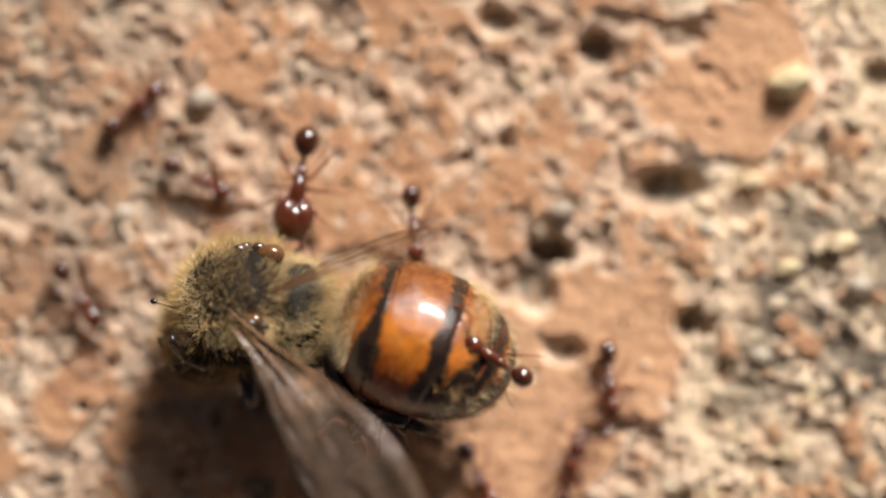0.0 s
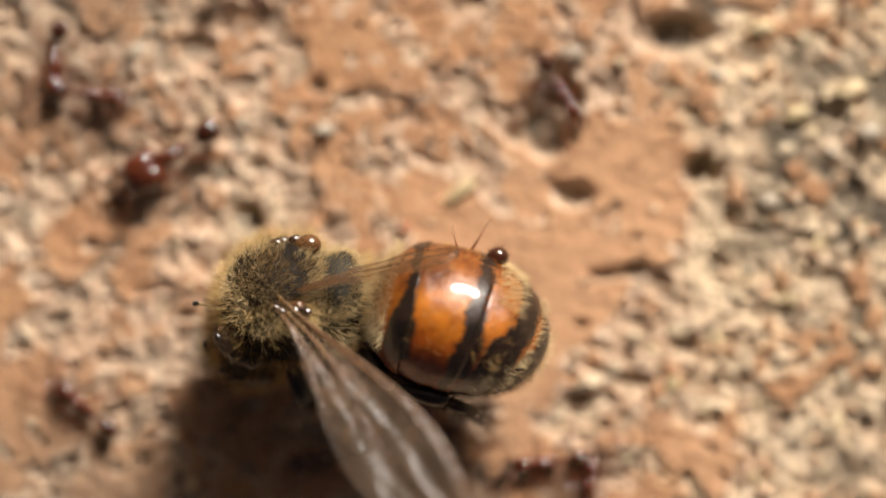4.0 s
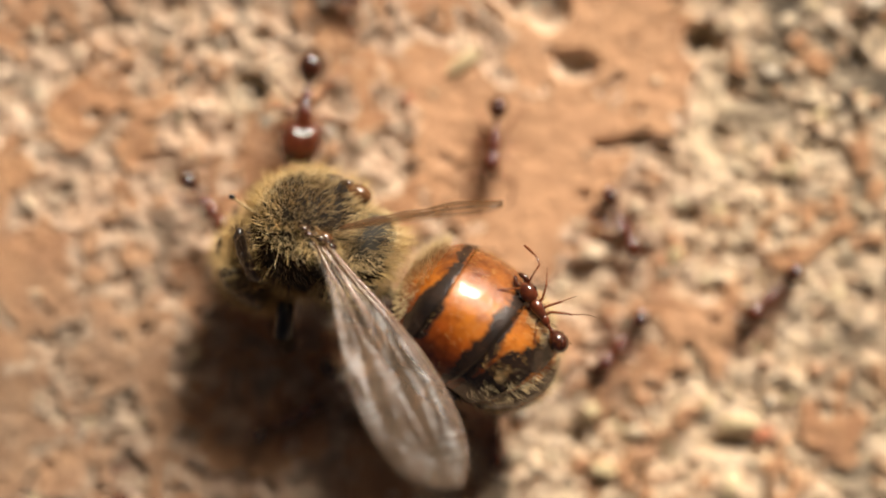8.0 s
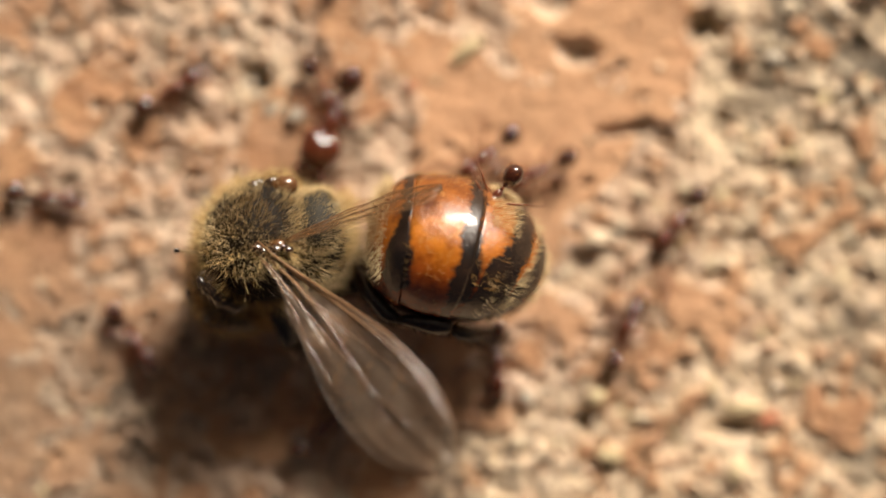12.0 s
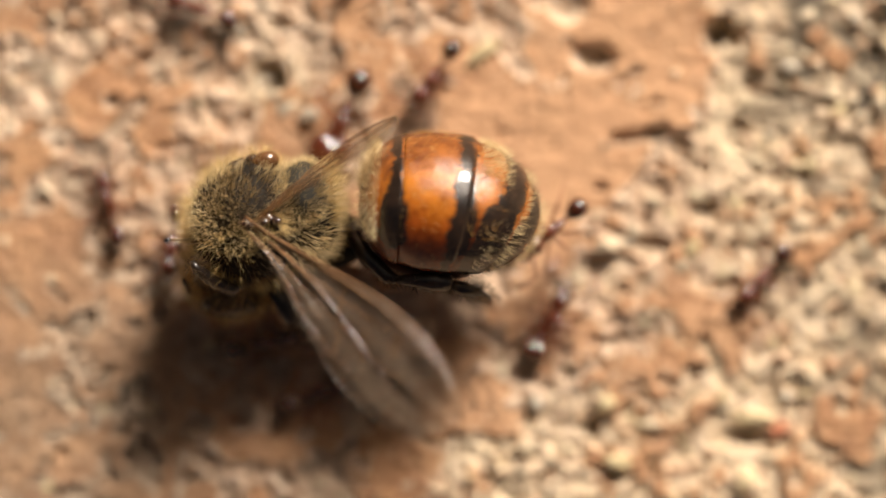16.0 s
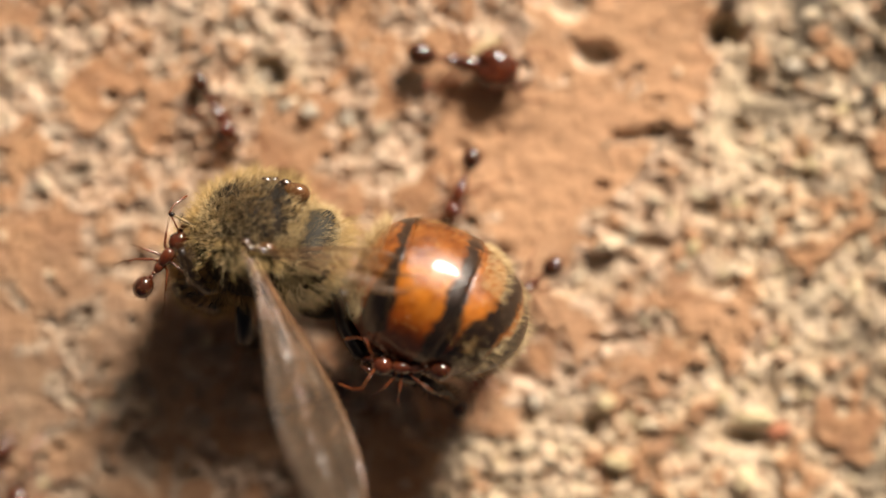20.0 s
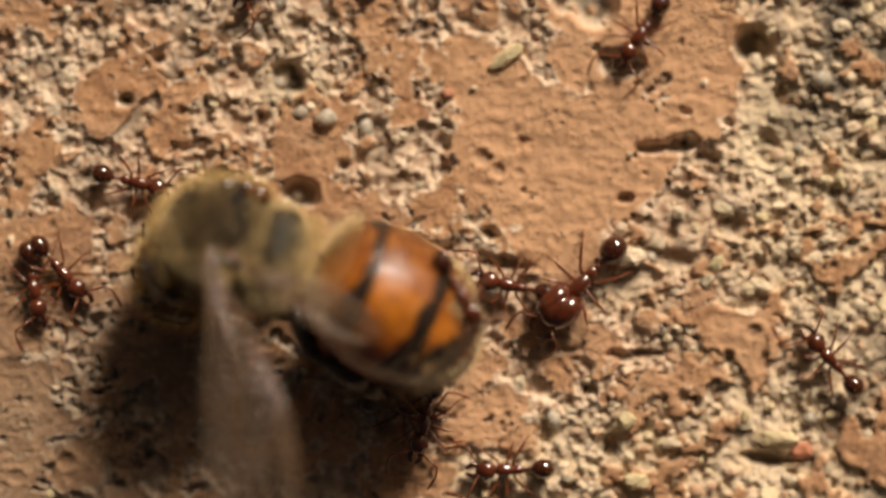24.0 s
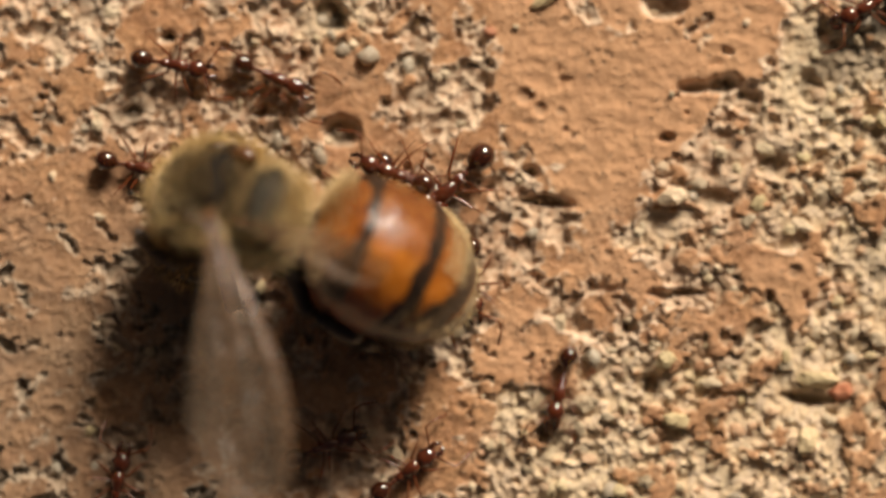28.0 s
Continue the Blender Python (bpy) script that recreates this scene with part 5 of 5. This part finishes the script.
    stride(ant_5, [
        (0, -6.09, 10.89, 0, -27.98, 0), (1, -8.45, 9.29, 0, -33.76, 0), (2, -8.2, 6.02, 0, -29.78, 0), (3, -11.23, 10.71, 0, -97.65, 0),
        (5.5, -9.27, 6.17, 0, -82.68, 0), (5.95, -8.96, 5.18, 0, -18.32, 0), (6.4, -8.65, 4.18, 0, 46.05, 0), (6.7, -10.8, 3.35, 0, 102.48, 0),
        (7, -12.94, 2.52, 0, 158.91, 0), (7.2, -11.28, 1.99, 0, 212.87, 0), (7.4, -9.62, 1.47, 0, 266.83, 0), (7.6, -7.96, 0.94, 0, 320.79, 0),
        (8, -6.41, 1.6, 0.6, 306.24, 0), (9, -8.13, -5.92, 0, 332.64, 0), (9.33, -7.65, -4.09, 1.3, 390.51, 0), (9.67, -7.17, -2.26, 2.6, 448.39, 0),
        (10, -6.69, -0.43, 3.9, 506.27, 0), (10.33, -8.47, 0, 2.6, 556.84, 0), (10.67, -10.25, 0.44, 1.3, 607.41, 0),
        (11, -12.03, 0.87, 0, 657.99, 0), (12.25, -11.11, 1.75, 0, 718.26, 0), (13.5, -10.2, 2.63, 0, 778.54, 0), (13.67, -9.99, 3.06, 0, 725.95, 0),
        (13.83, -9.79, 3.49, 0, 673.35, 0), (14, -9.59, 3.92, 0, 620.76, 0), (15, -6.23, 3.57, 0.3, 660.63, 0), (16, -7.96, 0.12, 0.3, 621.28, 0),
        (17, -8.78, -0.02, 0, 693.41, 0), (18, -8.64, 0.12, 0.2, 711.34, 0), (18.5, -8.09, -0.39, 0.5, 756.48, 0),
        (19, -7.53, -0.91, 0.8, 801.62, 0), (20, -7.95, -0.47, 3, 772.86, 0), (20.5, -8.1, 0.73, 1.5, 706.68, 0), (21, -8.26, 1.94, 0, 640.51, 0),
        (22, -10.57, 4.89, 0, 675.97, 0), (24.5, -9.18, 1.61, 0, 707.66, 0), (25, -9.11, 1.61, 0, 703.4, 0), (26, -10.06, 1.3, 0, 711.65, 0),
        (27, -10.47, 0.96, 0, 724.88, 0), (28, -10.47, 0.53, 0, 709.36, 0),])
    stride(ant_6, [
        (0, -7.93, 13.08, 0, 39.18, 0), (1, -8.72, 16.26, 0, 34.68, 0), (2, -7.95, 11.96, 0, 12.97, 0), (3, -7.94, 13.45, 0, 17.91, 0),
        (4.25, -10.55, 7.31, 0, -19.61, 0), (5.5, -13.16, 1.16, 0, -57.12, 0), (5.75, -10.97, -2.19, 0, -1.72, 0), (6, -8.78, -5.54, 0, 53.68, 0),
        (7, -7.39, -4.9, 0, 17.9, 0), (8, -2.31, -3.84, 0, -45.63, 0), (8.5, -3.75, -2.9, 0.6, -119.78, 0), (9, -5.19, -1.95, 1.2, -193.93, 0),
        (9.5, -5.82, -2.26, 0.6, -150.35, 0), (10, -6.45, -2.58, 0, -106.77, 0), (11, -9.43, -2.54, 0, -36.28, 0),
        (13.5, -7.87, -2.63, 0, -93.36, 0), (14, -8.04, -2.48, 0, -93.28, 0), (14.5, -6.95, -2.95, 0, -39.73, 0), (15, -5.86, -3.42, 0, 13.83, 0),
        (16, -5.21, -2.77, 0.5, 14.07, 0), (17, -11.43, -0.14, 0, -45.02, 0), (17.5, -11.66, -2.67, 0, 8.13, 0), (18, -11.89, -5.2, 0, 61.28, 0),
        (19, -14.18, -5.31, 0, 124.06, 0), (20, -13.33, -6.59, 0, 50.63, 0), (21, -7.36, -4.31, 0, 19.21, 0), (22, -7.61, -4.46, 0, 27.54, 0),
        (23.25, -9.78, -2.31, 0, -14.57, 0), (24.5, -11.94, -0.16, 0, -56.68, 0), (25, -9.68, -1.32, 0, 13.76, 0), (26, -10.4, -1.15, 0, -19.21, 0),
        (26.5, -10.34, -3.33, 0, 26.4, 0), (27, -10.28, -5.51, 0, 72.02, 0), (28, -10.82, -8.58, 0, 80.96, 0),])
    stride(ant_7, [
        (0, -9.72, 7.55, 0, -57.73, 0), (1, -10.56, 6.1, 0, -74.47, 0), (2, -13.24, 5.35, 0, -124.11, 0), (2.33, -11.64, 4.02, 0, -72.09, 0),
        (2.67, -10.03, 2.68, 0, -20.07, 0), (3, -8.42, 1.35, 0, 31.95, 0), (3.25, -9.48, 1.11, 0, 94.06, 0), (3.5, -10.53, 0.87, 0, 156.17, 0),
        (4.5, -8.9, -2.3, 0, 103.35, 0), (5.5, -7.27, -5.48, 0, 50.53, 0), (8, -9.75, -7.67, 0, 44.37, 0), (9, -9.64, -0.61, 0, -9.94, 0),
        (10, -9.52, 6.44, 0, -64.26, 0), (11, -6.21, 4.88, 0, -33.34, 0), (12.25, -8.16, 4.71, 0, 41.36, 0), (13.5, -10.1, 4.55, 0, 116.07, 0),
        (13.75, -10.31, 5.69, 0, 174.89, 0), (14, -10.53, 6.83, 0, 233.71, 0), (14.5, -11.91, 7.74, 0, 193.47, 0), (15, -13.28, 8.64, 0, 153.23, 0),
        (16, -9.83, 1.26, 0, 104.76, 0), (17, -6.37, -6.12, 0, 56.29, 0), (17.33, -7.63, -6.45, 0, 6.19, 0), (17.67, -8.89, -6.78, 0, -43.9, 0),
        (18, -10.14, -7.1, 0, -94, 0), (18.67, -10.79, -7.45, 0, -145.25, 0), (19.33, -11.44, -7.8, 0, -196.51, 0),
        (20, -12.08, -8.15, 0, -247.77, 0), (21, -10.48, -3.02, 0, -176.37, 0), (22, -8.88, 2.12, 0, -104.97, 0),
        (24.5, -12.62, -3.91, 0, -78.68, 0), (25, -12.46, -6.47, 0, -95.8, 0), (26, -13.75, -3.18, 0, -66.72, 0), (26.5, -14.47, -1.09, 0, -6.06, 0),
        (27, -15.19, 1, 0, 54.59, 0), (27.5, -11.44, 3.94, 0, 15.51, 0), (28, -6.67, 3.21, 0, -22.65, 0),])
    stride(ant_8, [
        (0, -2.2, 17.74, 0, 133.58, 0), (0.5, -2.48, 16.58, 0, 203.51, 0), (1, -2.77, 15.43, 0, 273.43, 0), (2, -3.17, 10.77, 0, 272.31, 0),
        (2.5, -3.88, 13.02, 0, 332.74, 0), (3, -4.58, 15.28, 0, 393.16, 0), (4.25, -5.08, 10.33, 0, 347.18, 0), (5.5, -5.59, 5.37, 0, 301.2, 0),
        (5.67, -6.09, 6.36, 0, 359.39, 0), (5.83, -6.59, 7.35, 0, 417.59, 0), (6, -7.1, 8.34, 0, 475.78, 0), (6.67, -5.68, 8.33, 0, 421.98, 0),
        (7.33, -4.26, 8.31, 0, 368.18, 0), (8, -2.84, 8.3, 0, 314.37, 0), (8.5, -2.66, 7.25, 0, 256.61, 0), (9, -2.48, 6.21, 0, 198.85, 0),
        (9.5, -2.2, 6.56, 0, 260.58, 0), (10, -1.91, 6.91, 0, 322.3, 0), (11, -1.15, 4.54, 0, 331.17, 0), (12.25, -3.83, 4.53, 0, 287.06, 0),
        (13.5, -6.51, 4.52, 0, 242.94, 0), (14, -6.85, 4.45, 0, 279.2, 0), (14.33, -7.33, 5.78, 0, 223.33, 0), (14.67, -7.82, 7.12, 0, 167.46, 0),
        (15, -8.3, 8.46, 0, 111.59, 0), (16, -7.21, 7.02, 0, 160.31, 0), (17, -6.12, 5.58, 0, 209.03, 0), (17.5, -3.31, 6.4, 0, 283.13, 0),
        (18, -0.49, 7.23, 0, 357.22, 0), (18.25, -3.71, 6.2, 0, 286.52, 0), (18.5, -6.92, 5.17, 0, 215.81, 0), (18.67, -7.63, 4.41, 0, 161.53, 0),
        (18.83, -8.35, 3.65, 0, 107.25, 0), (19, -9.06, 2.88, 0, 52.97, 0), (19.5, -7.87, 3.41, 0, -3.17, 0), (20, -6.68, 3.94, 0, -59.31, 0),
        (20.33, -7.63, 5.33, 0, -2.01, 0), (20.67, -8.57, 6.72, 0, 55.28, 0), (21, -9.51, 8.11, 0, 112.58, 0), (22, -8.33, 8.48, 0, 117.54, 0),
        (23.25, -6.9, 8.16, 0, 181.14, 0), (24.5, -5.47, 7.85, 0, 244.75, 0), (26, -5.86, 7.68, 0, 226.48, 0), (27, -7.48, 2.8, 0, 224.49, 0),
        (27.5, -8.51, 3.15, 0, 287.64, 0), (28, -9.54, 3.49, 0, 350.8, 0),])
    stride(ant_9, [
        (0, 16.05, 17.12, 0, -100.88, 0), (1, 15.72, 12.68, 0, -154.29, 0), (1.3, 10.3, 9.73, 0, -154.14, 0), (1.6, 5.65, 8.27, 0, -151.51, 0),
        (2, 3.34, 10.14, 0, -82.29, 0), (3, 3.69, 15.37, 0, -72.09, 0), (5.5, 4.37, -3.65, 0, -40.62, 0), (6, 4.15, -3.26, 0, -35.29, 0),
        (6.6, 7.48, -1.1, 0, 11.89, 0), (6.73, 8.32, -0.97, 0, -40.34, 0), (6.87, 9.15, -0.84, 0, -92.56, 0), (7, 9.99, -0.71, 0, -144.78, 0),
        (8, 10.1, -1.23, 0, -135.63, 0), (8.5, 12.2, -0.27, 0, -180.71, 0), (9, 14.3, 0.7, 0, -225.8, 0), (9.5, 9.87, -0.9, 0, -158.31, 0),
        (10, 5.43, -2.5, 0, -90.83, 0), (10.6, 6.74, -0.29, 0, -52.98, 0), (11.2, 8.04, 1.91, 0, -15.13, 0), (11.35, 7.51, 0.7, 0, -74.27, 0),
        (11.5, 6.99, -0.52, 0, -133.42, 0), (13.5, 8.83, 6.55, 0, -99.96, 0), (14, 8.52, 5.58, 0, -100.27, 0), (14.5, 9.98, 7.11, 0, -27.74, 0),
        (15, 11.45, 8.63, 0, 44.79, 0), (15.33, 10.75, 5.47, 0, -13.5, 0), (15.67, 10.06, 2.3, 0, -71.78, 0), (16, 9.36, -0.86, 0, -130.07, 0),
        (16.33, 7.88, -3.03, 0, -189.61, 0), (16.67, 6.39, -5.2, 0, -249.15, 0), (17, 4.91, -7.37, 0, -308.68, 0), (17.5, 7.36, -2.2, 0, -379.3, 0),
        (18, 9.81, 2.97, 0, -449.91, 0), (18.5, 8.44, 4.57, 0, -492.41, 0), (19, 7.07, 6.16, 0, -534.9, 0), (19.5, 7.71, 7.42, 0, -576.58, 0),
        (20, 8.35, 8.68, 0, -618.26, 0), (20.5, 8.06, 4.7, 0, -545.34, 0), (21, 7.78, 0.72, 0, -472.42, 0), (21.5, 10.78, 1.73, 0, -404.82, 0),
        (22, 13.79, 2.75, 0, -337.23, 0), (23.25, 11.31, -0.31, 0, -272.83, 0), (24.5, 8.83, -3.38, 0, -208.43, 0), (25, 6.28, -2.31, 0, -202.9, 0),
        (25.5, 7.23, 1.46, 0, -149.59, 0), (26, 8.19, 5.24, 0, -96.28, 0), (26.33, 8.04, 6.08, 0, -155.61, 0), (26.67, 7.89, 6.93, 0, -214.93, 0),
        (27, 7.74, 7.77, 0, -274.25, 0), (27.5, 9.03, 6.75, 0, -213.05, 0), (28, 10.31, 5.74, 0, -151.85, 0),])
    stride(ant_10, [
        (0, 4.52, 2.11, 0, 72.64, 0), (1, 5.63, -0.61, 0, 67.34, 0), (6, 3.9, -3.3, 0, 100, 0), (7, 3.7, -1.9, 0, 130, 0), (7.5, 5.0, -0.6, 0, 200, 0), (8, 5.76, 0.89, 0, 293.6, 0), (9, 9.92, 2.17, 0, 328.24, 0),
        (10.25, 8.15, 0.4, 0, 366.05, 0), (11.5, 6.39, -1.38, 0, 403.86, 0), (12.5, 4.84, -4.51, 0, 453.25, 0), (13.5, 3.29, -7.65, 0, 502.63, 0),
        (15, 1.43, -6.73, 0, 551.56, 0), (16, 0.57, -8.29, 0, 513.46, 0), (16.5, 0.94, -6.52, 0, 563.9, 0), (17, 1.3, -4.75, 0, 614.34, 0),
        (18, 2.1, -8.41, 0, 551.4, 0), (19, 2.92, -5.57, 0, 537.36, 0), (20, 3.94, -8.36, 0, 554.47, 0), (21, 7.83, -3.28, 0, 559.96, 0),
        (21.5, 9.44, -4.66, 0, 623.62, 0), (22, 11.05, -6.04, 0, 687.28, 0), (23.25, 7.52, 1.01, 0, 636.8, 0), (24.5, 3.99, 8.07, 0, 586.31, 0),
        (25, 3.57, 7.37, 0, 594.46, 0), (25.5, 2.36, 6.15, 0, 551.52, 0), (26, 1.15, 4.94, 0, 508.58, 0), (26.5, 1.85, 6.41, 0, 466.74, 0),
        (27, 2.56, 7.88, 0, 424.9, 0), (27.33, 2.3, 3.44, 0, 369.33, 0), (27.67, 2.03, -1, 0, 313.76, 0), (28, 1.77, -5.45, 0, 258.19, 0),])
    stride(ant_11, [
        (0, 1.87, 1.93, 0, -64.85, 0), (1, 1, 1.33, 0, -122.18, 0), (2, 0.12, 0.73, 0, -179.51, 0), (3, -0.75, 0.12, 0, -236.84, 0),
        (5.5, 2.13, -3.79, 0, -225.81, 0), (6.25, 2.18, -4.49, 0, -166.08, 0), (7, 2.24, -5.2, 0, -106.36, 0), (8, 1.99, -5.22, 0, -90.63, 0),
        (8.33, 1.92, -5.26, 0, -37.95, 0), (8.67, 1.84, -5.31, 0, 14.72, 0), (9, 1.76, -5.36, 0, 67.4, 0), (9.33, 1.81, -4.86, 0, 14.66, 0),
        (9.67, 1.87, -4.36, 0, -38.08, 0), (10, 1.92, -3.86, 0, -90.83, 0), (11, 1.9, -3.67, 0, -91.07, 0), (14, 1.84, -2.65, 0, -95.03, 0),
        (15, 2.2, -2.37, 0, -128.87, 0), (15.33, 2.5, -2.31, 0, -184.05, 0), (15.67, 2.8, -2.25, 0, -239.23, 0), (16, 3.1, -2.19, 0, -294.41, 0),
        (17, 0.02, -2.64, 0, -302.03, 0), (18, -0.26, -2.22, 2.6, -283.95, 0), (18.5, 1.21, -0.69, 2.55, -237.44, 0),
        (19, 2.69, 0.84, 2.5, -190.94, 0), (19.5, 1.85, -1.54, 1.25, -245.74, 0), (20, 1.01, -3.93, 0, -300.53, 0),
        (21, -0.66, -6.61, 0, -269.22, 0), (21.5, -1.56, -4.63, 1.3, -309.39, 0), (22, -2.47, -2.65, 2.6, -349.57, 0),
        (22.83, -1.87, -3.5, 1.73, -401.38, 0), (23.67, -1.27, -4.35, 0.87, -453.19, 0), (24.5, -0.68, -5.2, 0, -505, 0),
        (24.67, -1.22, -5.44, 0, -561.22, 0), (24.83, -1.76, -5.67, 0, -617.45, 0), (25, -2.3, -5.91, 0, -673.67, 0),
        (25.5, -0.64, -6.48, 0, -622.94, 0), (26, 1.02, -7.05, 0, -572.21, 0), (27, -0.77, -7.5, 0, -626.88, 0), (28, -2.56, -7.95, 0, -681.55, 0),])
    stride(ant_12, [
        (0, -0.82, 4.22, 3.4, -140.23, 0), (1, -1.8, 3.99, 3.6, -214.55, 0), (1.33, -2.43, 2.91, 2.4, -270.02, 0),
        (1.67, -3.07, 1.83, 1.2, -325.5, 0), (2, -3.7, 0.74, 0, -380.98, 0), (2.33, -3.38, 0.38, 0, -437.31, 0), (2.67, -3.06, 0.01, 0, -493.65, 0),
        (3, -2.74, -0.35, 0, -549.99, 0), (4.5, -2.91, -3.11, 0, -510.66, 0), (6, -3.09, -5.86, 0, -471.34, 0), (7, -3.62, -5.3, 0, -402.7, 0),
        (8, -4.15, -4.74, 0, -334.06, 0), (11, -3.29, -5.32, 0, -316.07, 0), (15, -3.37, -4.76, 0, -341.77, 0), (18, -4.46, -3.53, 0, -341.48, 0),
        (20, -3.85, -4.54, 0, -341.13, 0), (20.67, -4.91, -4.48, 0, -399.83, 0), (21.33, -5.97, -4.42, 0, -458.53, 0),
        (22, -7.04, -4.37, 0, -517.23, 0), (22.83, -4.65, -4.37, 0, -458.24, 0), (23.67, -2.27, -4.37, 0, -399.24, 0),
        (24.5, 0.11, -4.38, 0, -340.25, 0), (25, 2.41, -6.69, 0, -392.36, 0), (25.5, 0.18, -6.27, 0, -454.54, 0), (26, -2.06, -5.85, 0, -516.72, 0),
        (26.67, -3.01, -6.33, 0, -576.68, 0), (27.33, -3.97, -6.81, 0, -636.65, 0), (28, -4.92, -7.29, 0, -696.62, 0),])


motions()
